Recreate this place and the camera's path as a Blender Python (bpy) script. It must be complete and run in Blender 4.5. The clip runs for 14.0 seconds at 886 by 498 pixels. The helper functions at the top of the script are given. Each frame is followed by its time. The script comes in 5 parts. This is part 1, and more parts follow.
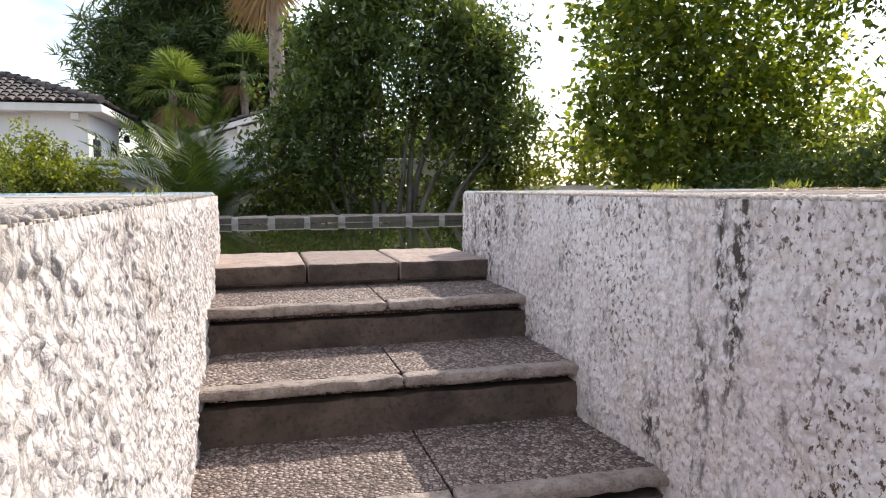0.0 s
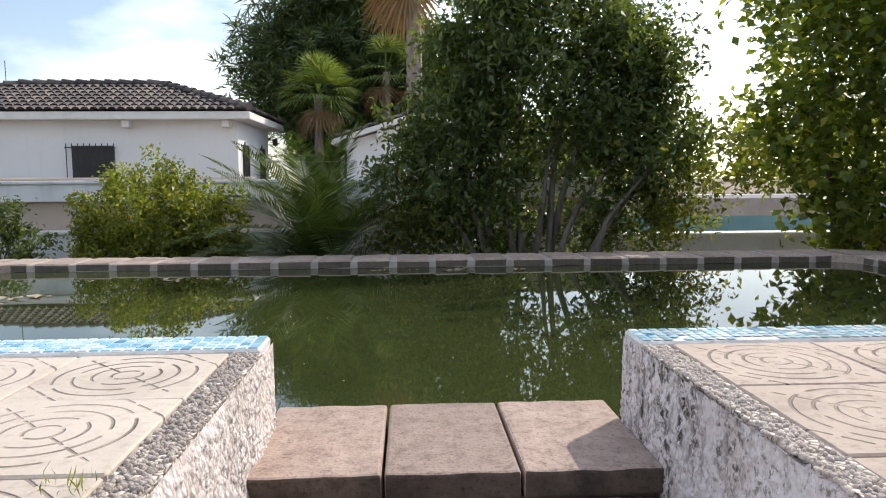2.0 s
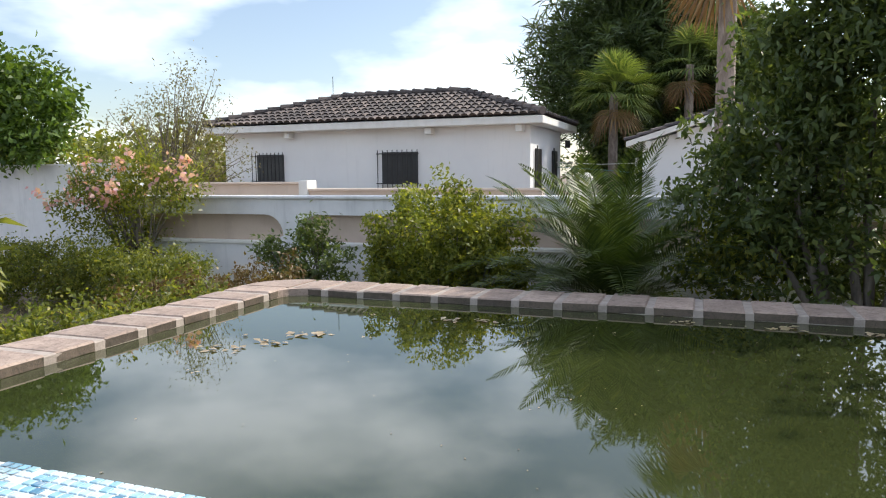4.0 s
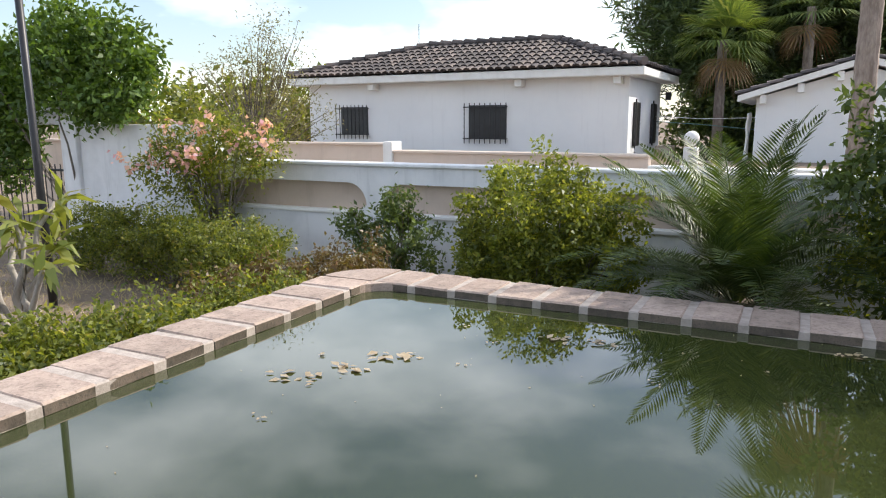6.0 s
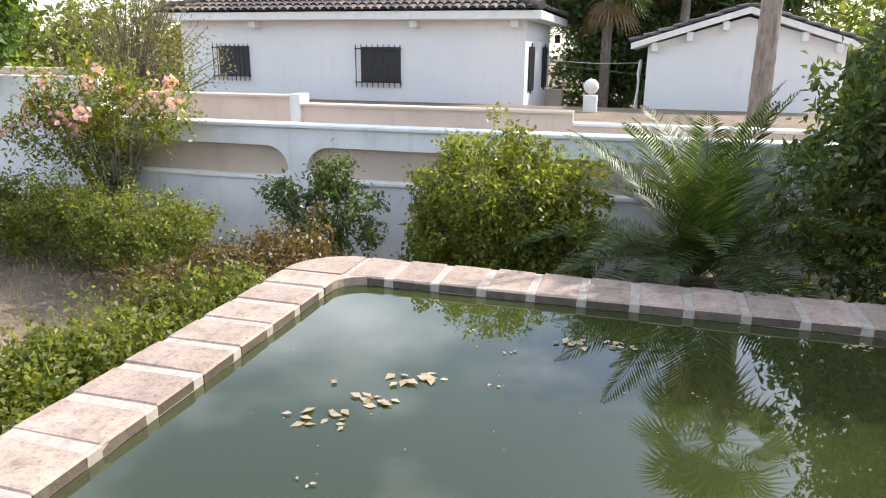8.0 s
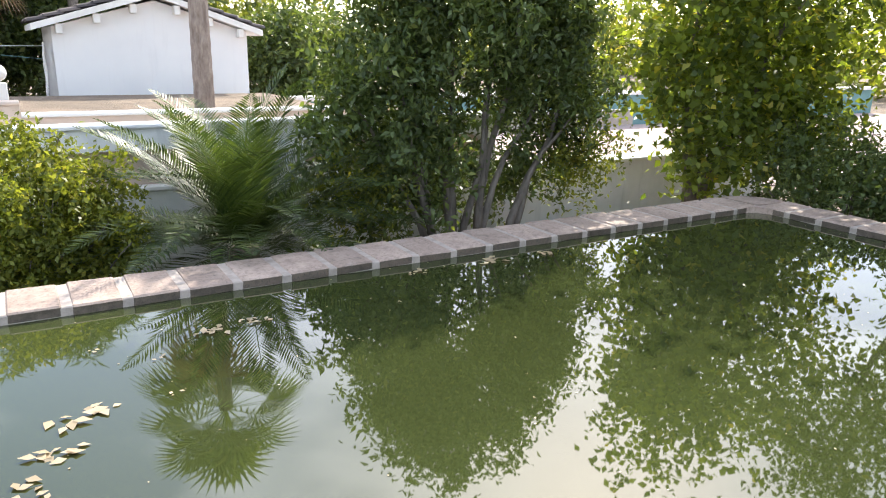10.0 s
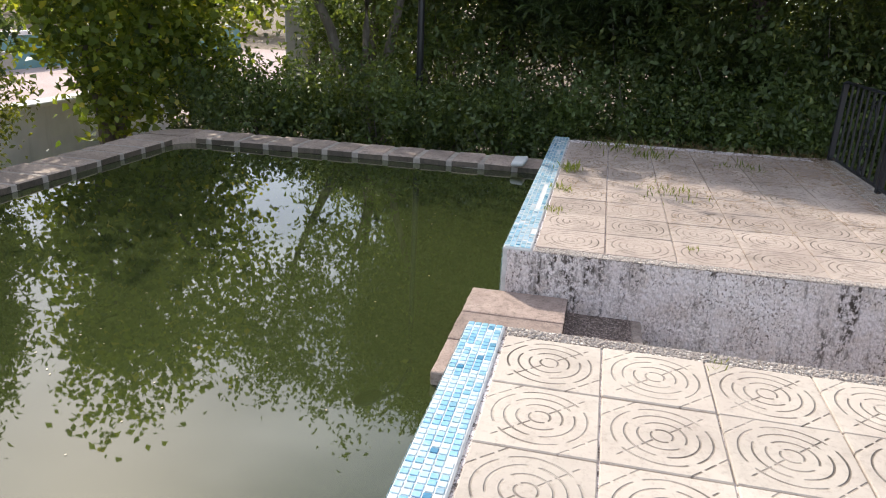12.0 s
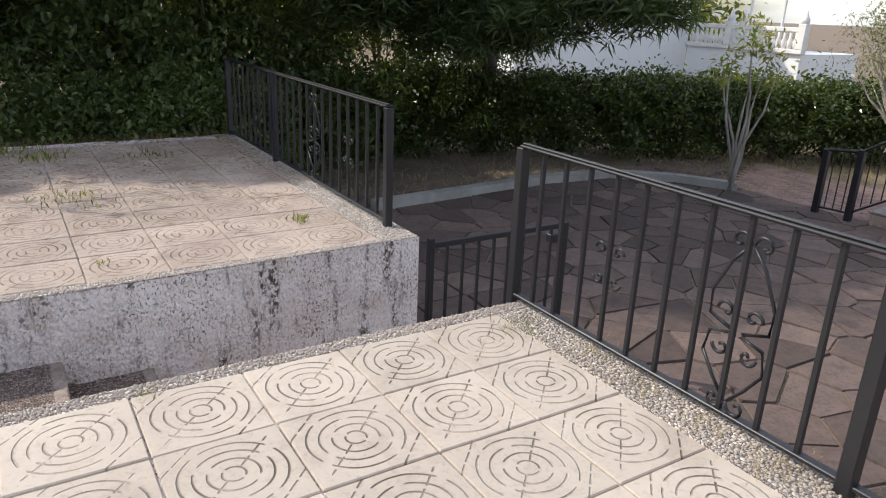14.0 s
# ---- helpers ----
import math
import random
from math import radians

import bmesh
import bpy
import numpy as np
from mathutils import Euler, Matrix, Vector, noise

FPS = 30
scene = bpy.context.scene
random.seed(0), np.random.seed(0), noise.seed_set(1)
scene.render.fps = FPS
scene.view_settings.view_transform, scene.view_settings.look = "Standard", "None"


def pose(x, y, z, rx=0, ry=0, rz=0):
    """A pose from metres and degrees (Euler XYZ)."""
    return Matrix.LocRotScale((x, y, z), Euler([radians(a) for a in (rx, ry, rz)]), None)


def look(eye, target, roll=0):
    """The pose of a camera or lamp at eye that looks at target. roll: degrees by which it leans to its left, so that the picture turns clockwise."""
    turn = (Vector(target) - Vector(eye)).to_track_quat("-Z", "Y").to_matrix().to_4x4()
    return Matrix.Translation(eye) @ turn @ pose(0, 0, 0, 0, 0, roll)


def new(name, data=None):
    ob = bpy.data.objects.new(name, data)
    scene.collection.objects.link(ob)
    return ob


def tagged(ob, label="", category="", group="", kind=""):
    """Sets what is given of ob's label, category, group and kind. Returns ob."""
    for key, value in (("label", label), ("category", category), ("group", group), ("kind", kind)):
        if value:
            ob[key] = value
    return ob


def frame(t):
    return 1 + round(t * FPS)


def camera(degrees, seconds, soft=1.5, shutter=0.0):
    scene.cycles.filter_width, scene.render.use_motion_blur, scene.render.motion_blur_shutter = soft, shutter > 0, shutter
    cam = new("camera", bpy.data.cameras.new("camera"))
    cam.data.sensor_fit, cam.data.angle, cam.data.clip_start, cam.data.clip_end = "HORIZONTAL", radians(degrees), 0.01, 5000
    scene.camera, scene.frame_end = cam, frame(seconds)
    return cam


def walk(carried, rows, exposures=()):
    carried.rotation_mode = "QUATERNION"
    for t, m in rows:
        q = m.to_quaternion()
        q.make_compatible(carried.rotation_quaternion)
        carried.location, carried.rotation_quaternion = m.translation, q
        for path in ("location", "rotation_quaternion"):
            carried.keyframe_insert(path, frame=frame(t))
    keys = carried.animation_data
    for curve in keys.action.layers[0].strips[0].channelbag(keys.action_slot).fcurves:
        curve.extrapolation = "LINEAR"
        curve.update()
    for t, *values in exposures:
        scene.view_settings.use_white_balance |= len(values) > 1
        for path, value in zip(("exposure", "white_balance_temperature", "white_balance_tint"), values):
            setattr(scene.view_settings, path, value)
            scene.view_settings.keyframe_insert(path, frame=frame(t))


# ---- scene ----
cam = camera(64.1, 14.0, soft=1.1)
METRES, EYE, TILT, LEAN, TURN = 6.08, 1.23, 0.0, 0.0, -14.4
ROWS = [
    (0.0, 0.0, 0.0, -0.0068, -0.04, -4.95, 0.37),
    (0.5, 0.0024, 0.0448, 0.0132, 5.17, -5.25, 0.41),
    (1.0, 0.0078, 0.087, 0.0264, 7.41, -5.68, 0.42),
    (1.5, 0.0077, 0.1248, 0.0489, 9.44, -5.67, 0.32),
    (2.0, -0.0035, 0.1574, 0.064, 11.44, -5.72, 0.37),
    (2.5, -0.0065, 0.1813, 0.0734, 14.81, -5.71, 0.42),
    (3.0, -0.0082, 0.2166, 0.0863, 19.88, -5.75, 0.55),
    (3.5, -0.0185, 0.2393, 0.0999, 28.17, -5.61, 0.52),
    (4.0, -0.0506, 0.2741, 0.109, 34.64, -6.0, 0.54),
    (5.25, -0.114, 0.333, 0.147, 39.6, -8.7, 0.42),
    (6.5, -0.1794, 0.3845, 0.1711, 42.17, -12.03, 0.3),
    (7.0, -0.216, 0.3855, 0.2021, 42.08, -14.08, 0.27),
    (9.5, -0.4411, 0.292, 0.2058, -4.88, -16.17, -0.82),
    (10.0, -0.4841, 0.2991, 0.202, -16.37, -16.1, -1.28),
    (10.5, -0.518, 0.3004, 0.2015, -27.36, -16.49, -1.55),
    (11.0, -0.5335, 0.2907, 0.1987, -36.27, -17.6, -1.83),
    (11.5, -0.5477, 0.2767, 0.1979, -47.31, -19.0, -1.97),
    (12.0, -0.5561, 0.2805, 0.1961, -62.79, -19.05, -2.45),
    (12.5, -0.5627, 0.282, 0.1963, -73.66, -18.79, -2.53),
    (13.0, -0.5552, 0.2784, 0.1953, -83.82, -18.65, -2.61),
    (13.5, -0.5382, 0.2724, 0.1975, -95.45, -18.62, -2.58),
    (14.0, -0.5009, 0.2516, 0.2032, -107.21, -18.95, -2.23),
]
EXPOSURES = [(0.0, 0.42), (1.0, 0.22), (2.0, 0.18), (3.0, 0.5), (3.5, 0.5), (4.0, 0.25), (6.5, 0.48), (7.2, 0.55), (9.3, 1.12), (10.7, 1.02), (11.5, 0.52), (12.0, 0.3), (12.5, 0.08), (14.0, 0.05)]
walk(cam, [(t, pose(0, 0, EYE, TILT, LEAN, TURN) @ pose(METRES * x, METRES * y, METRES * z, 90 + pitch, roll, yaw)) for t, x, y, z, yaw, pitch, roll in ROWS], EXPOSURES)

# ---- light ----
SUN_AZ, SUN_EL = radians(46), radians(40)  # clockwise from +y
world = bpy.data.worlds.new("sky")
scene.world = world
world.use_nodes = True
wt = world.node_tree
wt.nodes.clear()
w_out = wt.nodes.new("ShaderNodeOutputWorld")
w_bg = wt.nodes.new("ShaderNodeBackground")
w_bg.inputs["Strength"].default_value = 0.15
w_sky = wt.nodes.new("ShaderNodeTexSky")
w_sky.sky_type = "NISHITA"
w_sky.sun_disc = False
w_sky.sun_elevation, w_sky.sun_rotation = SUN_EL, SUN_AZ
w_sky.dust_density = 1.3
w_co = wt.nodes.new("ShaderNodeTexCoord")
w_map = wt.nodes.new("ShaderNodeMapping")
w_map.inputs["Scale"].default_value = (1.0, 1.0, 2.6)
w_noise = wt.nodes.new("ShaderNodeTexNoise")
w_noise.inputs["Scale"].default_value = 2.6
w_noise.inputs["Detail"].default_value = 6
w_ramp = wt.nodes.new("ShaderNodeValToRGB")
w_ramp.color_ramp.elements[0].position, w_ramp.color_ramp.elements[1].position = 0.44, 0.66
w_ramp.color_ramp.elements[0].color = (0.08, 0.08, 0.08, 1)
w_mix = wt.nodes.new("ShaderNodeMix")
w_mix.data_type = "RGBA"
w_cloud = wt.nodes.new("ShaderNodeVectorMath")  # thin cloud: brighter towards the sun, like the sky behind it
w_cloud.operation = "MULTIPLY_ADD"
w_cloud.inputs[1].default_value = (0.75, 0.72, 0.68)
w_cloud.inputs[2].default_value = (7.6, 7.7, 8.0)
wt.links.new(w_sky.outputs["Color"], w_cloud.inputs[0])
wt.links.new(w_cloud.outputs[0], w_mix.inputs["B"])
for a, b in ((w_co.outputs["Generated"], w_map.inputs["Vector"]), (w_map.outputs[0], w_noise.inputs["Vector"]), (w_noise.outputs["Fac"], w_ramp.inputs["Fac"]),
             (w_ramp.outputs["Color"], w_mix.inputs["Factor"]), (w_sky.outputs["Color"], w_mix.inputs["A"]), (w_mix.outputs["Result"], w_bg.inputs["Color"]), (w_bg.outputs[0], w_out.inputs[0])):
    wt.links.new(a, b)
sun_data = bpy.data.lights.new("sun", "SUN")
sun_data.energy, sun_data.angle, sun_data.color = 4.0, radians(0.6), (1.0, 0.93, 0.82)
sun_ob = new("sun", sun_data)
SUN_DIR = Vector((math.sin(SUN_AZ) * math.cos(SUN_EL), math.cos(SUN_AZ) * math.cos(SUN_EL), math.sin(SUN_EL)))
sun_ob.matrix_world = look(SUN_DIR * 60, (0, 0, 0))


# ---- materials ----
class Nodes:
    """A small writer of node trees for one material."""

    def __init__(self, name):
        self.mat = bpy.data.materials.new(name)
        self.mat.use_nodes = True
        self.tree = self.mat.node_tree
        self.bsdf = self.tree.nodes["Principled BSDF"]
        self.out = self.tree.nodes["Material Output"]

    def add(self, kind, props=(), **inputs):
        n = self.tree.nodes.new(kind)
        for key, value in props:
            setattr(n, key, value)
        for key, value in inputs.items():
            self.put(n, key.replace("_", " "), value)
        return n

    def put(self, node, key, value):
        sock = node.inputs[int(key)] if key.isdigit() else node.inputs[key]
        if isinstance(value, bpy.types.NodeSocket):
            self.tree.links.new(value, sock)
        else:
            sock.default_value = value

    def coords(self, scale=(1, 1, 1), which="Object"):
        c = self.add("ShaderNodeTexCoord")
        m = self.add("ShaderNodeMapping", Vector=c.outputs[which], Scale=scale)
        return m.outputs[0]

    def world_pos(self):
        return self.add("ShaderNodeNewGeometry").outputs["Position"]

    def noise(self, vec, scale, detail=4, rough=0.55):
        return self.add("ShaderNodeTexNoise", Vector=vec, Scale=scale, Detail=detail, Roughness=rough).outputs["Fac"]

    def voronoi(self, vec, scale, feature="F1"):
        return self.add("ShaderNodeTexVoronoi", [("feature", feature)], Vector=vec, Scale=scale)

    def ramp(self, fac, stops):
        n = self.add("ShaderNodeValToRGB", Fac=fac)
        el = n.color_ramp.elements
        while len(el) < len(stops):
            el.new(0.5)
        for e, (p, c) in zip(el, stops):
            e.position = p
            e.color = (*c, 1) if len(c) == 3 else c
        return n.outputs["Color"]

    def grey(self, fac, lo, hi, a=0.0, b=1.0):
        return self.add("ShaderNodeMapRange", **{"Value": fac, "1": lo, "2": hi, "3": a, "4": b}).outputs[0]

    def mix(self, fac, a, b, how="MIX"):
        n = self.add("ShaderNodeMix", [("data_type", "RGBA"), ("blend_type", how)])
        for key, value in (("Factor", fac), ("A", a), ("B", b)):
            if not isinstance(value, bpy.types.NodeSocket) and key != "Factor":
                value = (*value, 1)
            self.put(n, key, value)
        return n.outputs["Result"]

    def math(self, op, a, b=0.0, c=0.0):
        return self.add("ShaderNodeMath", [("operation", op)], **{"0": a, "1": b, "2": c}).outputs[0]

    def bump(self, height, strength=0.4, distance=0.01):
        n = self.add("ShaderNodeBump", Height=height, Strength=strength, Distance=distance)
        self.put(self.bsdf, "Normal", n.outputs[0])

    def finish(self, color=None, rough=0.8, metal=0.0):
        if color is not None:
            if isinstance(color, tuple):
                color = (*color, 1)
            self.put(self.bsdf, "Base Color", color)
        self.put(self.bsdf, "Roughness", rough)
        self.put(self.bsdf, "Metallic", metal)
        return self.mat


def stucco_rough(name, stain=1.0):
    """Rough-cast white render with pebbly grain and black mould runs."""
    n = Nodes(name)
    p = n.world_pos()
    tall = n.add("ShaderNodeMapping", Vector=p, Scale=(1, 1, 0.75)).outputs[0]
    v = n.voronoi(tall, 85).outputs["Distance"]
    v2 = n.voronoi(tall, 43).outputs["Distance"]
    fine = n.noise(p, 170, 3)
    run = n.noise(n.add("ShaderNodeMapping", Vector=p, Scale=(5, 5, 0.8)).outputs[0], 1.7, 6, 0.65)
    spots = n.noise(tall, 34, 5, 0.75)
    big = n.noise(p, 1.8, 4)
    base = n.ramp(big, [(0.3, (0.72, 0.645, 0.64)), (0.6, (0.84, 0.78, 0.77))])
    base = n.mix(n.grey(n.noise(p, 7, 4), 0.5, 0.75, 0, 0.7), base, (0.64, 0.54, 0.48))
    # shading in the hollows between pebbles, put into the colour
    gap = n.math("MULTIPLY", n.grey(v, 0.45, 0.75), n.grey(n.noise(p, 5, 4), 0.35, 0.6, 0.1, 0.5))
    col = n.mix(gap, base, (0.34, 0.285, 0.25))
    dirt = n.math("MULTIPLY", n.grey(run, 0.50, 0.62, 0, stain), n.grey(spots, 0.46, 0.54))
    col = n.mix(dirt, col, (0.065, 0.052, 0.043))
    fleck = n.noise(tall, 75, 4, 0.7)
    zone = n.grey(n.noise(p, 2.6, 4, 0.6), 0.40, 0.60, 0.3 * stain, 0.25 + 0.75 * stain)
    col = n.mix(n.math("MULTIPLY", n.grey(fleck, 0.55, 0.605), zone), col, (0.105, 0.072, 0.056))
    h = n.math("ADD", n.math("MULTIPLY", v, -0.55), n.math("ADD", n.math("MULTIPLY", v2, -0.4), n.math("MULTIPLY", fine, 0.3)))
    n.bump(h, 0.8, 0.010)
    return n.finish(col, 0.95)


def plain_paint(name, c, c2, scale=1.5, bump=0.15, rough=0.85, streak=0.25):
    n = Nodes(name)
    p = n.world_pos()
    a = n.noise(p, scale, 6, 0.6)
    s = n.noise(n.add("ShaderNodeMapping", Vector=p, Scale=(3, 3, 0.35)).outputs[0], 2.0, 5, 0.6)
    col = n.mix(n.grey(a, 0.4, 0.7), c, c2)
    col = n.mix(n.grey(s, 0.55, 0.8, 0, streak), col, tuple(x * 0.5 for x in c2))
    n.bump(n.noise(p, 60, 3), bump, 0.01)
    return n.finish(col, rough)


def aggregate(name, c1, c2, joint, scale=75):
    """Pebbles washed out of a mortar."""
    n = Nodes(name)
    p = n.world_pos()
    v = n.voronoi(p, scale)
    big = n.noise(p, 3.0, 5)
    rnd = n.ramp(v.outputs["Color"], [(0.2, c1), (0.8, c2)])
    edge = n.voronoi(p, scale, "DISTANCE_TO_EDGE").outputs["Distance"]
    col = n.mix(n.grey(edge, 0.02, 0.14), joint, rnd)
    col = n.mix(n.grey(big, 0.5, 0.72, 0, 0.6), col, tuple(x * 0.35 for x in c1))
    n.bump(n.grey(v.outputs["Distance"], 0.0, 0.7, 1, 0), 1.0, 0.008)
    return n.finish(col, 0.85)


def stone(name, c1, c2, dark, scale=6, random_amount=0.25, rough=0.85):
    """Weathered stone, each piece of its own tone."""
    n = Nodes(name)
    p = n.world_pos()
    info = n.add("ShaderNodeObjectInfo").outputs["Random"]
    a = n.noise(p, scale, 7, 0.65)
    f = n.noise(p, scale * 9, 4, 0.6)
    col = n.mix(n.grey(a, 0.35, 0.7), c1, c2)
    col = n.mix(n.math("MULTIPLY", n.grey(f, 0.52, 0.7), 0.55), col, dark)
    grime = n.noise(p, scale * 2.3, 6, 0.7)
    col = n.mix(n.grey(grime, 0.50, 0.72, 0, 0.6), col, dark)
    shade = n.grey(info, 0, 1, 1 - random_amount, 1 + random_amount * 0.4)
    hsv = n.add("ShaderNodeHueSaturation", Color=col, Value=shade)
    n.bump(n.math("ADD", f, n.math("MULTIPLY", a, 2.0)), 0.5, 0.008)
    return n.finish(hsv.outputs[0], rough)


def leaf_material(name, dark, light, odd=None, through_light=0.35, rough=0.45):
    """Leaf blades, each of its own green, part of the light passes through them."""
    n = Nodes(name)
    r = n.add("ShaderNodeNewGeometry").outputs["Random Per Island"]
    stops = [(0.0, dark), (0.75, light)]
    if odd:
        stops += [(0.93, light), (1.0, odd)]
    col = n.ramp(r, stops)
    tone = n.noise(n.world_pos(), 1.3, 3)
    col = n.add("ShaderNodeHueSaturation", Color=col, Value=n.grey(tone, 0.3, 0.7, 0.7, 1.25)).outputs[0]
    n.finish(col, rough)
    tr = n.add("ShaderNodeBsdfTranslucent", Color=n.mix(1.0, col, (1.7, 1.6, 0.55), "MULTIPLY"))
    m = n.add("ShaderNodeMixShader", **{"0": through_light, "1": n.bsdf.outputs[0], "2": tr.outputs[0]})
    n.tree.links.new(m.outputs[0], n.out.inputs["Surface"])
    return n.mat


def bark(name, c1, c2, scale=12):
    n = Nodes(name)
    p = n.add("ShaderNodeMapping", Vector=n.world_pos(), Scale=(1, 1, 0.3)).outputs[0]
    a = n.noise(p, scale, 6, 0.65)
    n.bump(a, 0.8, 0.02)
    return n.finish(n.mix(n.grey(a, 0.35, 0.65), c1, c2), 0.9)


def tile_material(name, c1, c2, wear_dirt):
    """Cream cement tile with broken rings and a dashed diagonal pressed into it."""
    n = Nodes(name)
    c = n.add("ShaderNodeTexCoord").outputs["Object"]
    wp = n.world_pos()
    sep = n.add("ShaderNodeSeparateXYZ", Vector=c)
    x, y = sep.outputs[0], sep.outputs[1]
    wob = n.math("MULTIPLY", n.math("SUBTRACT", n.noise(wp, 9, 2), 0.5), 0.006)
    r = n.math("ADD", n.math("SQRT", n.math("ADD", n.math("MULTIPLY", x, x), n.math("MULTIPLY", y, y))), wob)
    ang = n.math("ARCTAN2", y, x)
    rings = None
    for radius, turns, off in ((0.034, 2, 1.6), (0.075, 2, 1.3), (0.115, 3, 0.2), (0.155, 4, 0.9)):
        d = n.math("ABSOLUTE", n.math("SUBTRACT", r, radius))
        line = n.grey(d, 0.0018, 0.0046, 1, 0)
        gap = n.math("COSINE", n.math("MULTIPLY_ADD", ang, turns, off))
        line = n.math("MULTIPLY", line, n.grey(gap, -0.95, -0.84))
        rings = line if rings is None else n.math("MAXIMUM", rings, line)
    # one diagonal through the rings and two shorter cuts across the corners beside it
    across = n.math("MULTIPLY", n.math("ADD", x, y), 0.7071)
    along = n.math("MULTIPLY", n.math("SUBTRACT", x, y), 0.7071)
    off_line = n.math("MINIMUM", n.math("ABSOLUTE", across), n.math("ABSOLUTE", n.math("SUBTRACT", n.math("ABSOLUTE", across), 0.185)))
    dash = n.grey(n.math("COSINE", n.math("MULTIPLY", along, 96.0)), -0.85, -0.6)
    ends = n.math("MULTIPLY", n.grey(r, 0.034, 0.038), n.grey(n.math("ABSOLUTE", along), 0.19, 0.2, 1, 0))
    dl = n.math("MULTIPLY", n.math("MULTIPLY", n.grey(off_line, 0.0018, 0.0044, 1, 0), dash), ends)
    groove = n.math("MAXIMUM", rings, dl)
    wear = n.grey(n.noise(wp, 4.0, 5, 0.65), 0.38, 0.62)
    dirty = n.math("MULTIPLY", groove, n.math("MULTIPLY_ADD", wear, 0.8, 0.12))
    big = n.noise(wp, 1.7, 5, 0.6)
    fine = n.noise(wp, 45, 4, 0.7)
    rnd = n.add("ShaderNodeObjectInfo").outputs["Random"]
    base = n.mix(n.grey(big, 0.35, 0.68), c1, c2)
    base = n.mix(n.grey(fine, 0.52, 0.72, 0, wear_dirt), base, (0.26, 0.19, 0.15))
    blot = n.noise(wp, 4.2, 6, 0.7)
    base = n.mix(n.grey(blot, 0.52, 0.70, 0, wear_dirt), base, (0.27, 0.215, 0.18))
    base = n.add("ShaderNodeHueSaturation", Color=base, Value=n.grey(rnd, 0, 1, 0.88, 1.06)).outputs[0]
    col = n.mix(dirty, base, (0.10, 0.078, 0.06))
    n.bump(n.math("SUBTRACT", n.math("MULTIPLY", fine, 0.25), groove), 0.8, 0.006)
    return n.finish(col, 0.85)


def mosaic_material():
    n = Nodes("glass_mosaic")
    r1 = n.add("ShaderNodeNewGeometry").outputs["Random Per Island"]
    r2 = n.add("ShaderNodeObjectInfo").outputs["Random"]
    r = n.math("FRACT", n.math("ADD", n.math("MULTIPLY", r1, 7.31), n.math("MULTIPLY", r2, 3.77)))
    col = n.ramp(r, [(0.0, (0.66, 0.76, 0.80)), (0.35, (0.45, 0.66, 0.78)), (0.62, (0.22, 0.47, 0.66)), (0.85, (0.30, 0.52, 0.60)), (1.0, (0.06, 0.22, 0.36))])
    col = n.mix(n.grey(n.noise(n.world_pos(), 14, 5), 0.5, 0.7, 0, 0.6), col, (0.70, 0.70, 0.68))
    return n.finish(col, 0.25)


def water_material():
    """Murky yellow-green water with a mirror-smooth face."""
    n = Nodes("green_pool_water")
    p = n.world_pos()
    col = n.mix(n.grey(n.noise(p, 0.35, 4), 0.35, 0.65), (0.030, 0.038, 0.012), (0.040, 0.050, 0.016))
    n.bump(n.noise(p, 2.2, 1), 0.008, 0.02)
    n.put(n.bsdf, "IOR", 1.75)
    return n.finish(col, 0.02)


def soil_material(name, c1, c2, c3, scale=1.2):
    n = Nodes(name)
    p = n.world_pos()
    a, f = n.noise(p, scale, 7, 0.65), n.noise(p, scale * 22, 5, 0.7)
    col = n.mix(n.grey(a, 0.38, 0.62), c1, c2)
    col = n.mix(n.grey(f, 0.5, 0.68, 0, 0.7), col, c3)
    n.bump(n.math("ADD", f, a), 0.8, 0.03)
    return n.finish(col, 0.95)


def roof_material():
    n = Nodes("dark_roof_tile")
    r = n.add("ShaderNodeNewGeometry").outputs["Random Per Island"]
    col = n.ramp(r, [(0.0, (0.045, 0.038, 0.040)), (0.6, (0.085, 0.070, 0.068)), (1.0, (0.15, 0.12, 0.11))])
    f = n.noise(n.world_pos(), 14, 4)
    col = n.mix(n.grey(f, 0.5, 0.75, 0, 0.5), col, (0.16, 0.14, 0.12))
    return n.finish(col, 0.8)


def iron_material():
    n = Nodes("black_painted_iron")
    f = n.noise(n.world_pos(), 40, 4)
    col = n.mix(n.grey(f, 0.6, 0.75, 0, 0.6), (0.018, 0.018, 0.022), (0.05, 0.035, 0.028))
    n.bump(f, 0.15, 0.002)
    return n.finish(col, 0.42)


M_STUCCO = stucco_rough("rough_white_render")
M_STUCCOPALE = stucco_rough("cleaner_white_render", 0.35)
M_WALL = plain_paint("whitewashed_wall", (0.77, 0.77, 0.785), (0.66, 0.665, 0.68), 2.5, 0.3, streak=0.45)
M_SILL = plain_paint("bright_white_paint", (0.80, 0.79, 0.77), (0.72, 0.70, 0.67), 3, 0.1, streak=0.2)
M_HOUSE = plain_paint("house_white_paint", (0.83, 0.825, 0.83), (0.78, 0.775, 0.785), 0.6, 0.08, streak=0.12)
M_PEACH = plain_paint("peach_render", (0.66, 0.54, 0.455), (0.56, 0.45, 0.375), 1.2, 0.2, streak=0.35)
M_NICHE = plain_paint("brown_render", (0.56, 0.455, 0.38), (0.47, 0.375, 0.305), 1.5, 0.25, streak=0.35)
M_AGG = aggregate("washed_pebble_finish", (0.15, 0.105, 0.09), (0.50, 0.39, 0.34), (0.045, 0.032, 0.025), 88)
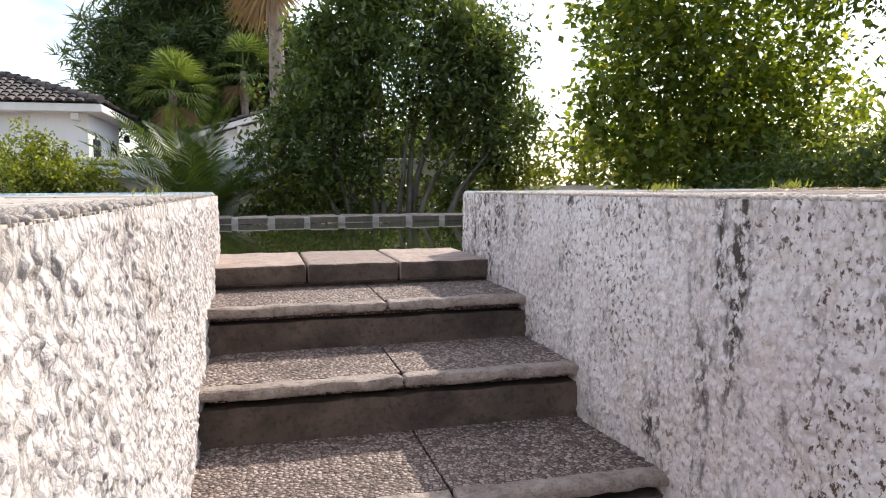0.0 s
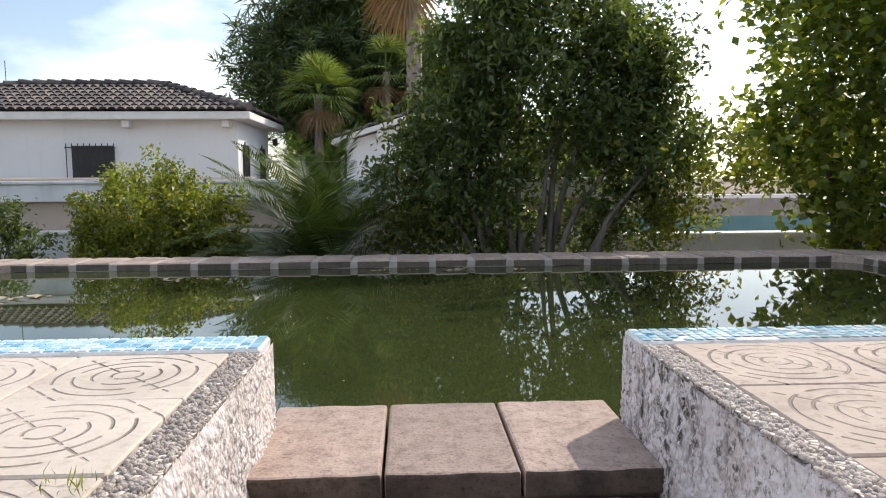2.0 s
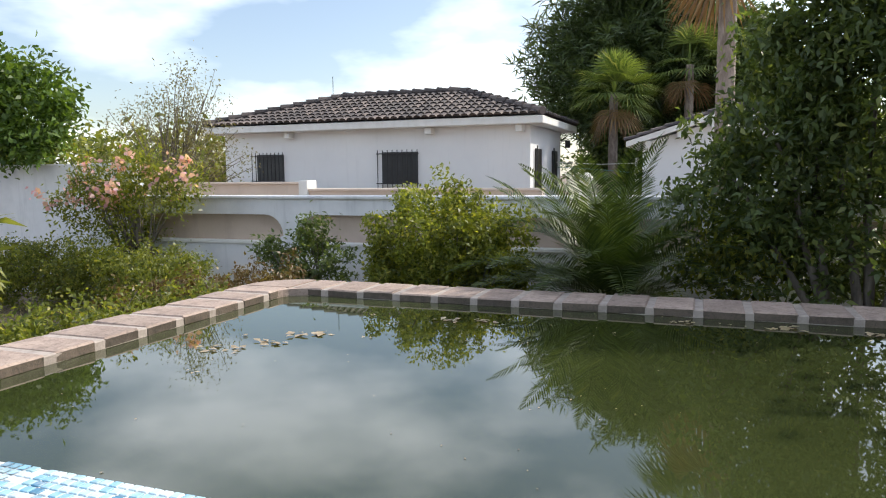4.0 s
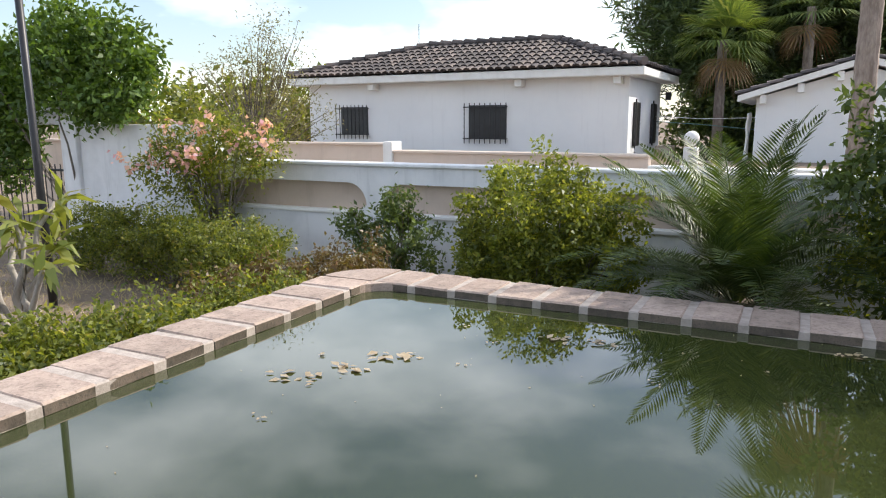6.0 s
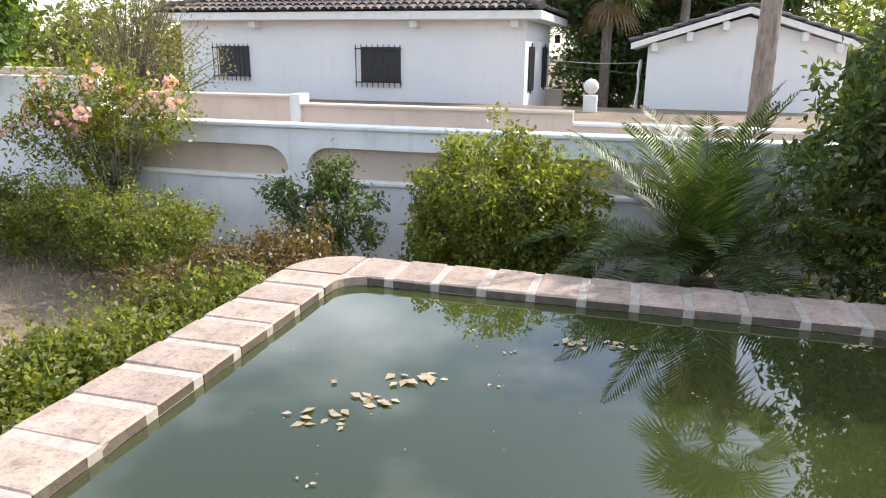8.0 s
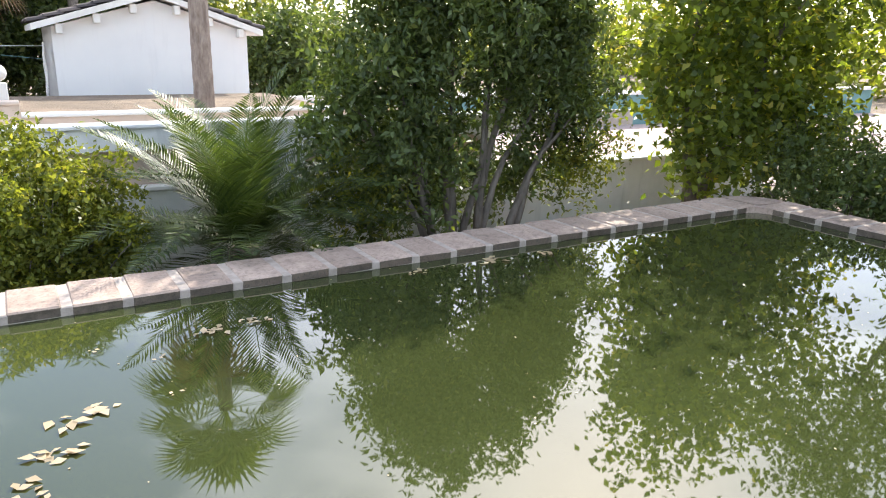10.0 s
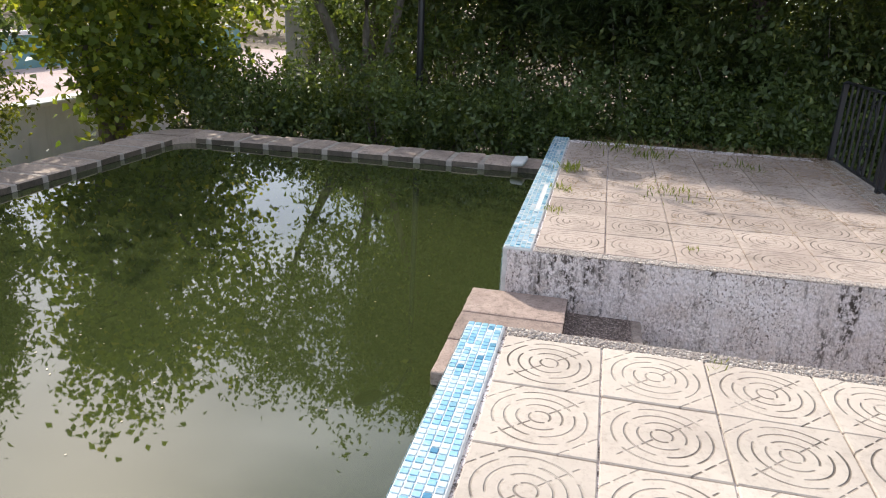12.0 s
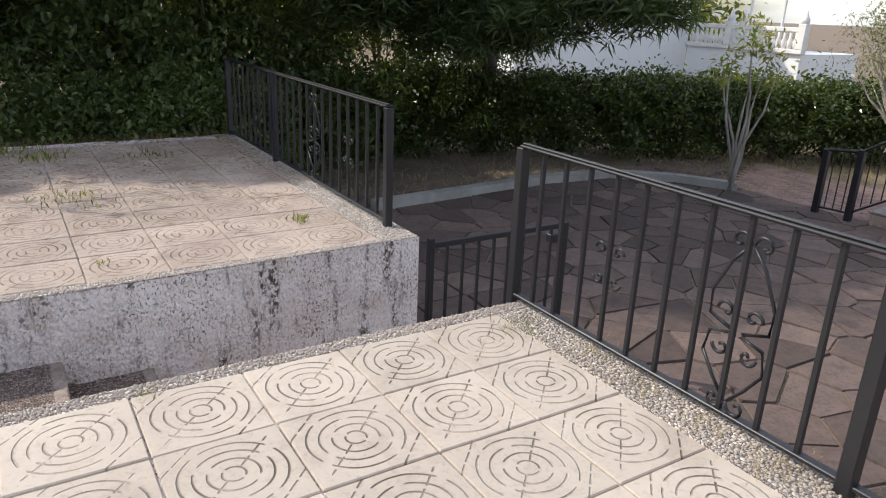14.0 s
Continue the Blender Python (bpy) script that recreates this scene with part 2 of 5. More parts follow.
M_AGGW = aggregate("washed_white_pebble", (0.52, 0.46, 0.41), (0.74, 0.68, 0.62), (0.13, 0.10, 0.08), 60)
M_PEBBLE = stone("white_pebble", (0.70, 0.62, 0.56), (0.52, 0.43, 0.375), (0.30, 0.24, 0.20), 45)
# near-black mottled cement for risers, slab bed and slab fronts
M_RISER = stone("dark_mottled_cement", (0.155, 0.112, 0.085), (0.045, 0.033, 0.025), (0.012, 0.010, 0.008), 8, 0.1)
M_NOSE = stone("worn_cement_edge", (0.44, 0.36, 0.31), (0.24, 0.185, 0.155), (0.05, 0.04, 0.03), 19, 0.1)
M_COPING = stone("sandy_coping_stone", (0.50, 0.39, 0.325), (0.36, 0.27, 0.225), (0.11, 0.09, 0.075), 5, 0.22)
M_FACESTONE = stone("dark_face_stone", (0.17, 0.13, 0.10), (0.095, 0.077, 0.057), (0.03, 0.028, 0.02), 9, 0.3, 0.6)
M_SLAB = stone("speckled_edge_slab", (0.43, 0.325, 0.275), (0.31, 0.225, 0.19), (0.07, 0.055, 0.045), 11, 0.2)
M_MORTAR = plain_paint("pale_mortar", (0.47, 0.405, 0.36), (0.32, 0.275, 0.24), 12, 0.5)
M_TILE = tile_material("ring_tile_cement", (0.59, 0.515, 0.44), (0.50, 0.425, 0.365), 0.35)
M_TILEOLD = tile_material("weathered_ring_tile", (0.50, 0.41, 0.35), (0.38, 0.30, 0.255), 0.75)
M_MOSAIC = mosaic_material()
M_GROUT = plain_paint("white_grout", (0.70, 0.70, 0.69), (0.55, 0.55, 0.54), 20, 0.4)
M_WATER = water_material()
M_SOIL = soil_material("dry_soil", (0.24, 0.18, 0.13), (0.15, 0.115, 0.085), (0.33, 0.26, 0.18))
M_PINK = soil_material("pink_court", (0.55, 0.42, 0.39), (0.48, 0.36, 0.33), (0.60, 0.50, 0.46), 0.5)
M_PAVE = stone("red_flagstone", (0.18, 0.122, 0.104), (0.12, 0.088, 0.078), (0.05, 0.04, 0.035), 4, 0.5)
M_BRICKPATH = stone("pink_brick_paver", (0.45, 0.29, 0.25), (0.36, 0.24, 0.21), (0.2, 0.14, 0.12), 6, 0.3)
M_ROOF = roof_material()
M_IRON = iron_material()
M_DARKGLASS = plain_paint("dark_shutter", (0.035, 0.038, 0.042), (0.025, 0.026, 0.03), 4, 0.1, 0.4)
M_SHUTTER = plain_paint("black_brown_shutter", (0.030, 0.026, 0.026), (0.02, 0.018, 0.018), 4, 0.1, 0.5)
M_TEAL = plain_paint("teal_court_wall", (0.16, 0.30, 0.30), (0.12, 0.24, 0.25), 1.5, 0.1)
M_CEMENT = plain_paint("grey_cement", (0.36, 0.35, 0.33), (0.26, 0.25, 0.23), 3, 0.4)
M_DRYLEAF = leaf_material("dead_leaf", (0.30, 0.22, 0.13), (0.44, 0.35, 0.23), None, 0.1)
M_BARK = bark("grey_bark", (0.10, 0.085, 0.07), (0.22, 0.19, 0.16))
M_BARKPALE = bark("pale_bark", (0.26, 0.23, 0.20), (0.42, 0.38, 0.34))
M_BARKPINE = bark("pine_bark", (0.06, 0.045, 0.038), (0.15, 0.11, 0.09), 7)
M_BARKPALM = bark("palm_trunk", (0.17, 0.13, 0.11), (0.34, 0.28, 0.24), 14)
L_BUSH = leaf_material("glossy_bush_leaf", (0.075, 0.105, 0.024), (0.24, 0.27, 0.055), (0.44, 0.41, 0.09), 0.5)
L_DARK = leaf_material("dark_tree_leaf", (0.060, 0.092, 0.036), (0.135, 0.185, 0.066), (0.28, 0.31, 0.10), 0.42)
L_MULB = leaf_material("mulberry_leaf", (0.07, 0.11, 0.025), (0.21, 0.265, 0.055), (0.52, 0.46, 0.09), 0.55)
L_HEDGE = leaf_material("hedge_leaf", (0.065, 0.095, 0.024), (0.21, 0.235, 0.052), (0.38, 0.33, 0.09), 0.5)
L_HEDGEDEEP = leaf_material("glossy_hedge_leaf", (0.035, 0.06, 0.018), (0.095, 0.135, 0.035), (0.20, 0.22, 0.07), 0.25, 0.3)
L_HEDGERED = leaf_material("reddish_hedge_leaf", (0.10, 0.06, 0.03), (0.17, 0.13, 0.05), (0.22, 0.10, 0.06), 0.3)
L_IVY = leaf_material("ivy_leaf", (0.05, 0.10, 0.02), (0.13, 0.21, 0.045), None, 0.4)
L_PINE = leaf_material("pine_needle", (0.042, 0.068, 0.027), (0.105, 0.150, 0.058), None, 0.32)
L_PALM = leaf_material("palm_blade", (0.026, 0.05, 0.016), (0.085, 0.125, 0.035), (0.24, 0.26, 0.08), 0.3)
L_PALMOLD = leaf_material("old_palm_blade", (0.17, 0.095, 0.045), (0.27, 0.17, 0.085), None, 0.2)
L_FAN = leaf_material("fan_blade", (0.07, 0.12, 0.035), (0.19, 0.25, 0.08), (0.33, 0.33, 0.14), 0.35)
L_DRY = leaf_material("dry_shrub_leaf", (0.13, 0.13, 0.06), (0.24, 0.22, 0.12), None, 0.3)
L_FRANG = leaf_material("frangipani_leaf", (0.12, 0.16, 0.04), (0.26, 0.28, 0.08), (0.40, 0.30, 0.08), 0.45)
L_OLIVE = leaf_material("olive_leaf", (0.12, 0.14, 0.08), (0.25, 0.26, 0.16), None, 0.35)
L_FLOWER = leaf_material("pink_petal", (0.62, 0.32, 0.45), (0.80, 0.55, 0.64), None, 0.4)
L_WEED = leaf_material("weed_blade", (0.10, 0.15, 0.03), (0.25, 0.27, 0.07), (0.38, 0.32, 0.16), 0.4)
L_STRAW = leaf_material("straw", (0.33, 0.26, 0.14), (0.48, 0.39, 0.23), None, 0.3)


# ---- builders ----
def link(name, mesh, mat, parent=None, label="", at=None):
    if mat is not None and not mesh.materials:
        mesh.materials.append(mat)
    ob = new(name, mesh)
    if parent is not None:
        ob.parent = parent
    if at is not None:
        ob.matrix_basis = at
    return tagged(ob, label)


def part(name, bm, mat, parent=None, label="", smooth=False):
    mesh = bpy.data.meshes.new(name)
    if smooth:
        for f in bm.faces:
            f.smooth = True
    bm.to_mesh(mesh)
    bm.free()
    return link(name, mesh, mat, parent, label)


def np_mesh(name, verts, faces):
    """A mesh from arrays: verts n x 3, faces m x k with one k."""
    verts, faces = np.asarray(verts, dtype=np.float32), np.asarray(faces, dtype=np.int32)
    mesh = bpy.data.meshes.new(name)
    m, k = faces.shape
    mesh.vertices.add(len(verts))
    mesh.vertices.foreach_set("co", verts.ravel())
    mesh.loops.add(m * k)
    mesh.loops.foreach_set("vertex_index", faces.ravel())
    mesh.polygons.add(m)
    mesh.polygons.foreach_set("loop_start", np.arange(m, dtype=np.int32) * k)
    mesh.update(calc_edges=True)
    return mesh


def thing(name, at, label, category, group="", kind=""):
    e = new(name)
    e.location = at
    e.empty_display_size = 0.1
    return tagged(e, label, category, group, kind)


def box(bm, x0, y0, z0, x1, y1, z1, bevel=0.0, segments=1):
    r = bmesh.ops.create_cube(bm, size=1, matrix=Matrix.Translation(((x0 + x1) / 2, (y0 + y1) / 2, (z0 + z1) / 2)) @ Matrix.Diagonal((abs(x1 - x0), abs(y1 - y0), abs(z1 - z0), 1)))
    if bevel:
        edges = {e for v in r["verts"] for e in v.link_edges}
        bmesh.ops.bevel(bm, geom=list(edges), offset=bevel, segments=segments, affect="EDGES", profile=0.5)
    return bm


def boxed(*args, **kw):
    return box(bmesh.new(), *args, **kw)


def tube(bm, points, radii, sides=6):
    """A tapered tube through points."""
    rings = []
    pts = [Vector(p) for p in points]
    for i, p in enumerate(pts):
        d = (pts[min(i + 1, len(pts) - 1)] - pts[max(i - 1, 0)]).normalized()
        q = d.to_track_quat("Z", "Y")
        r = radii[i] if isinstance(radii, (list, tuple)) else radii
        rings.append([bm.verts.new(p + q @ Vector((r * math.cos(2 * math.pi * k / sides), r * math.sin(2 * math.pi * k / sides), 0))) for k in range(sides)])
    for a, b in zip(rings, rings[1:]):
        for k in range(sides):
            bm.faces.new((a[k], a[(k + 1) % sides], b[(k + 1) % sides], b[k]))
    bm.faces.new(rings[0][::-1])
    bm.faces.new(rings[-1])
    return bm


def rough_block(name, x0, y0, z0, x1, y1, z1, mat, step, amp, parent=None, label=""):
    """A block whose faces are finely divided and uneven."""
    bm = boxed(x0, y0, z0, x1, y1, z1, bevel=0.012, segments=2)
    for axis, lo, hi in ((0, x0, x1), (1, y0, y1), (2, z0, z1)):
        count = max(1, int((hi - lo) / step))
        no = Vector([1.0 if i == axis else 0.0 for i in range(3)])
        for i in range(1, count):
            co = no * (lo + (hi - lo) * i / count)
            bmesh.ops.bisect_plane(bm, geom=list(bm.verts) + list(bm.edges) + list(bm.faces), plane_co=co, plane_no=no, dist=1e-5)
    for v in bm.verts:
        p = v.co
        v.co = p + amp * (0.6 * noise.noise_vector(p * 9) + 0.7 * noise.noise_vector(p * 38))
    return part(name, bm, mat, parent, label, smooth=True)


rng = np.random.default_rng(7)


def unit(n):
    v = rng.normal(size=(n, 3))
    return v / np.linalg.norm(v, axis=1, keepdims=True)


def blades(pts, size, aspect=0.5, up=0.35, spread=0.35, direction=None, fold=0.12):
    """Leaf blades as folded kites at pts: arrays of verts and faces."""
    n = len(pts)
    d = unit(n) if direction is None else direction + spread * rng.normal(size=(n, 3))
    d[:, 2] -= 0.15 if direction is None else 0.0
    d /= np.linalg.norm(d, axis=1, keepdims=True)
    nn = unit(n)
    nn[:, 2] = np.abs(nn[:, 2]) + up
    side = np.cross(d, nn)
    side /= np.linalg.norm(side, axis=1, keepdims=True) + 1e-9
    nrm = np.cross(side, d)
    s = (size * rng.uniform(0.65, 1.3, n))[:, None]
    w = s * aspect * 0.5
    mid = pts + d * s * 0.42
    v = np.stack([pts, mid + side * w + nrm * s * fold, pts + d * s - nrm * s * fold * 0.6, mid - side * w + nrm * s * fold], 1).reshape(-1, 3)
    return v, np.arange(4 * n).reshape(n, 4)


def crown_points(blobs, clumps, per, clump_r, inner=0.45):
    """Leaf places in clumps, mostly near the skin of uneven blobs."""
    vol = np.array([b[3] * b[4] * b[5] for b in blobs]) ** (2 / 3)
    out = []
    for b, c in zip(blobs, np.maximum(3, (clumps * vol / vol.sum()).astype(int))):
        d = unit(c)
        rad = (inner + (1 - inner) * rng.uniform(0, 1, c) ** 0.6)
        rad *= np.array([1 + 0.55 * noise.noise(Vector(x * 2.2 + np.array(b[:3]))) for x in d])
        cc = np.array(b[:3]) + d * rad[:, None] * np.array(b[3:6])
        p = cc[:, None, :] + rng.normal(size=(c, per, 3)) * clump_r * rng.uniform(0.5, 1.3, (c, 1, 1))
        out.append(p.reshape(-1, 3))
    p = np.concatenate(out)
    return p[p[:, 2] > 0.03]


def leaves(name, parent, mat, pts, size, aspect=0.5, label="", **kw):
    v, f = blades(pts - np.array(parent.location), size, aspect, **kw)
    return tagged(link(name, np_mesh(name, v, f), mat, parent, label), kind="stuff")


def limbs(name, parent, mat, base, tips, r0, r1=0.008, wobble=0.12, sides=6, label=""):
    """Tapered branches that run from a base to tips."""
    bm = bmesh.new()
    base = Vector(base)
    for tip in tips:
        tip = Vector(tip)
        pts, n = [], 6
        for i in range(n + 1):
            s = i / n
            p = base.lerp(tip, s)
            p.z = base.z + (tip.z - base.z) * (s ** 0.8)
            p += wobble * math.sin(math.pi * s) * noise.noise_vector(tip * 3 + Vector((s * 2, 0, 0))) * 1.6
            pts.append(p - parent.location)
        tube(bm, pts, [r0 + (r1 - r0) * (i / n) ** 0.7 for i in range(n + 1)], sides)
    return part(name, bm, mat, parent, label, smooth=True)


# ---- large structure ----
TERRACE, COPING, WATER = 1.17, 0.918, 0.852
POOL_X0, POOL_X1, POOL_Y0, POOL_Y1 = -3.31, 4.18, 2.925, 7.02
STAIR_L, STAIR_R, FRONT = -0.17, 0.845, 0.22
COPE = 0.46

# ground: one sheet to the horizon
gv, gf = [], []
cuts = [-600, -120, -40, -20, -10, -5, 0, 5, 10, 20, 40, 120, 600]
for gy in cuts:
    for gx in cuts:
        gv.append((gx, gy, -0.02))
nc = len(cuts)
for j in range(nc - 1):
    for i in range(nc - 1):
        gf.append((j * nc + i, j * nc + i + 1, (j + 1) * nc + i + 1, (j + 1) * nc + i))
ground = tagged(link("ground", np_mesh("ground", gv, gf), M_SOIL), "dry brown garden soil with straw and debris", "ground", kind="structure")

# pool shell and water
shell = thing("pool_shell", (0, 0, 0), "raised rectangular pool with cement walls", "pool", kind="structure")
part("wall_left", boxed(POOL_X0 - COPE + 0.04, POOL_Y0 - 0.2, 0, POOL_X0 - 0.01, POOL_Y1 + COPE - 0.04, COPING - 0.075), M_CEMENT, shell)
part("wall_far", boxed(POOL_X0 - 0.01, POOL_Y1 + 0.01, 0, POOL_X1 + 0.01, POOL_Y1 + COPE - 0.04, COPING - 0.075), M_CEMENT, shell)
part("wall_right", boxed(POOL_X1 + 0.01, POOL_Y0 - 0.2, 0, POOL_X1 + COPE - 0.04, POOL_Y1 + COPE - 0.04, COPING - 0.075), M_CEMENT, shell)
bm = boxed(POOL_X0 - 0.05, POOL_Y0 - 0.15, -0.7, POOL_X1 + 0.05, POOL_Y1 + 0.15, WATER)
tagged(part("water", bm, M_WATER), "still murky green pool water", "water", kind="structure")

# coping bed under the stones shows as pale mortar between them
coping = thing("pool_coping", (0, 0, 0), "row of sandy stone coping slabs with pale mortar joints round the pool", "coping", kind="structure")


def coping_bed():
    bm = bmesh.new()
    z0, z1 = COPING - 0.085, COPING - 0.008
    box(bm, POOL_X0 - COPE, POOL_Y0 - 0.1, z0, POOL_X0 + 0.003, POOL_Y1, z1, bevel=0.008)
    box(bm, POOL_X1 - 0.003, POOL_Y0 - 0.1, z0, POOL_X1 + COPE, POOL_Y1, z1, bevel=0.008)
    box(bm, POOL_X0, POOL_Y1 - 0.003, z0, POOL_X1, POOL_Y1 + COPE, z1, bevel=0.008)
    return bm


part("mortar_bed", coping_bed(), M_MORTAR, coping)
# rounded inner corners
for cx, cy, sx in ((POOL_X0, POOL_Y1, -1), (POOL_X1, POOL_Y1, 1)):
    bm = bmesh.new()
    ring = [(cx, cy), (cx - sx * 0.24, cy)] + [(cx - sx * (0.24 - 0.24 * math.sin(a)), cy - 0.24 + 0.24 * math.cos(a)) for a in np.linspace(0, math.pi / 2, 8)[1:]]
    lo = [bm.verts.new((x, y, COPING - 0.085)) for x, y in ring]
    hi = [bm.verts.new((x, y, COPING - 0.004)) for x, y in ring]
    bm.faces.new(hi if sx > 0 else hi[::-1])
    bm.faces.new(lo[::-1] if sx > 0 else lo)
    for i in range(len(ring)):
        j = (i + 1) % len(ring)
        bm.faces.new((lo[i], lo[j], hi[j], hi[i]))
    bmesh.ops.recalc_face_normals(bm, faces=bm.faces)
    part("corner_stone", bm, M_COPING, coping)
    bm = bmesh.new()
    out = [(cx, cy), (cx, cy + COPE)] + [(cx + sx * COPE * math.sin(a) , cy + COPE * math.cos(a)) for a in np.linspace(0, math.pi / 2, 8)[1:]]
    lo = [bm.verts.new((x, y, COPING - 0.085)) for x, y in out]
    hi = [bm.verts.new((x, y, COPING)) for x, y in out]
    bm.faces.new(hi)
    bm.faces.new(lo)
    for i in range(len(out)):
        j = (i + 1) % len(out)
        bm.faces.new((lo[i], lo[j], hi[j], hi[i]))
    bmesh.ops.recalc_face_normals(bm, faces=bm.faces)
    part("corner_stone", bm, M_COPING, coping)

# terraces on both sides of the stairs
LEFT_END, RIGHT_END = -4.1, 4.6
terr_l = thing("terrace_left", (0, 0, 0), "raised terrace of cream ring-patterned tiles edged with pebbles and blue mosaic", "terrace", kind="structure")
terr_r = thing("terrace_right", (0, 0, 0), "raised terrace of weedy ring-patterned tiles with stained rough white walls", "terrace", kind="structure")
rough_block("core", LEFT_END, FRONT, 0.0, STAIR_L, POOL_Y0 - 0.01, TERRACE - 0.012, M_STUCCO, 0.05, 0.007, terr_l, "rough white rendered wall with black mould")
rough_block("core", STAIR_R, FRONT, 0.0, RIGHT_END, POOL_Y0 - 0.01, TERRACE - 0.012, M_STUCCO, 0.05, 0.007, terr_r, "rough white rendered wall with black mould")

# the stair opening is a little askew towards its foot
for core, face, shift in ((terr_l.children[0], STAIR_L, 0.0), (terr_r.children[0], STAIR_R, 0.05)):
    for v in core.data.vertices:
        if abs(v.co.x - face) < 0.045 and v.co.y < 1.9:
            v.co.x += shift * (1.9 - v.co.y) / 1.74



def rough_face(parent, face, sign, shift):
    """The thick rough-cast coat on a stair wall, with its lumps modelled."""
    ny, nz = 400, 170
    vs = np.zeros((ny, nz, 3))
    for i in range(ny):
        y = FRONT + (POOL_Y0 - 0.02 - FRONT) * i / (ny - 1)
        for j in range(nz):
            z = (TERRACE - 0.006) * j / (nz - 1)
            p = Vector((sign, y, z))
            lump = 0.010 * max(0.0, 1.0 - 1.7 * noise.voronoi(Vector((0.0, y * 52, z * 46)))[0][0]) + 0.012 * noise.noise(p * 5)
            edge = min(1.0, (nz - 1 - j) / 4) * min(1.0, min(i, ny - 1 - i) / 3 + 0.1)
            vs[i, j] = (face + shift * max(0.0, 1.9 - y) / 1.74 + sign * (0.009 + lump * edge), y, z)
    idx = np.arange(ny * nz).reshape(ny, nz)
    q = np.stack([idx[:-1, :-1], idx[1:, :-1], idx[1:, 1:], idx[:-1, 1:]], -1).reshape(-1, 4)
    mesh = np_mesh("rough_coat", vs.reshape(-1, 3), q if sign > 0 else q[:, ::-1])
    mesh.polygons.foreach_set("use_smooth", [True] * len(mesh.polygons))
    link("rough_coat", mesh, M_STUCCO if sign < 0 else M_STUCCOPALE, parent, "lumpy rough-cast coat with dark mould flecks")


rough_face(terr_l, STAIR_L, 1, 0.0)
rough_face(terr_r, STAIR_R, -1, 0.05)

# stairs
STEPS = [(0.16, 0.135), (0.54, 0.275), (0.94, 0.415), (1.34, 0.555), (1.76, 0.70), (2.15, 0.835)]
stairs = thing("stairs", (0, 0, 0), "worn pebble-finished stairs with dark mottled risers between white walls", "stairs", kind="structure")


def worn(bm, amp, freq):
    for v in bm.verts:
        v.co += amp * noise.noise_vector(v.co * freq)
    return bm


def cut_up(bm, axis, lo, hi, count):
    no = Vector([1.0 if i == axis else 0.0 for i in range(3)])
    for i in range(1, count):
        bmesh.ops.bisect_plane(bm, geom=list(bm.verts) + list(bm.edges) + list(bm.faces), plane_co=no * (lo + (hi - lo) * i / count), plane_no=no, dist=1e-5)
    return bm


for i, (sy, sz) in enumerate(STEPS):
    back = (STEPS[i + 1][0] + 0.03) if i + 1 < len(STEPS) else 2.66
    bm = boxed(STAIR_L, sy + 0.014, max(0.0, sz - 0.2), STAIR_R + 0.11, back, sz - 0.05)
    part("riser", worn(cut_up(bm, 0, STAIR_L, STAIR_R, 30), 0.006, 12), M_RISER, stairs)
    xm = STAIR_L + 0.52 + 0.02 * (i % 2)
    for x0, x1 in ((STAIR_L, xm - 0.003), (xm + 0.003, STAIR_R + 0.11)):
        bm = boxed(x0, sy + 0.058, sz - 0.045, x1, back, sz)
        part("tread", bm, M_AGG, stairs)
        bm = boxed(x0, sy, sz - 0.028, x1, sy + 0.06, sz + 0.002, bevel=0.010, segments=2)
        part("nosing", worn(worn(cut_up(bm, 0, x0, x1, 44), 0.006, 13), 0.004, 47), M_NOSE, stairs)
# stone slabs of the pool edge between the walls
xs = [STAIR_L - 0.02, 0.155, 0.49, STAIR_R - 0.005]
for x0, x1 in zip(xs, xs[1:]):
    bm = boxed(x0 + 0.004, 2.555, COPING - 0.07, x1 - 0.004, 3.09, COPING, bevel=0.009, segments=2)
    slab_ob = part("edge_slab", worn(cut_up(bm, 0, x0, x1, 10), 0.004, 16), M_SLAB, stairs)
    # front faces take the much darker riser cement, the rest stays slab stone
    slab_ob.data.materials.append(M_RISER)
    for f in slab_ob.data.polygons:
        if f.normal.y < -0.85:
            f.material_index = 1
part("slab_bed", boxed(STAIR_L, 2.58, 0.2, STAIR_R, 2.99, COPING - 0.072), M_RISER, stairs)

# boundary wall with framed recesses, a lane and a peach wall behind it
WALL_Y = 10.3
bwall = thing("wall_boundary", (0, 0, 0), "whitewashed boundary wall with long recessed brown panels", "wall", kind="structure")
WALL_TOP, SILL = 1.57, 0.95


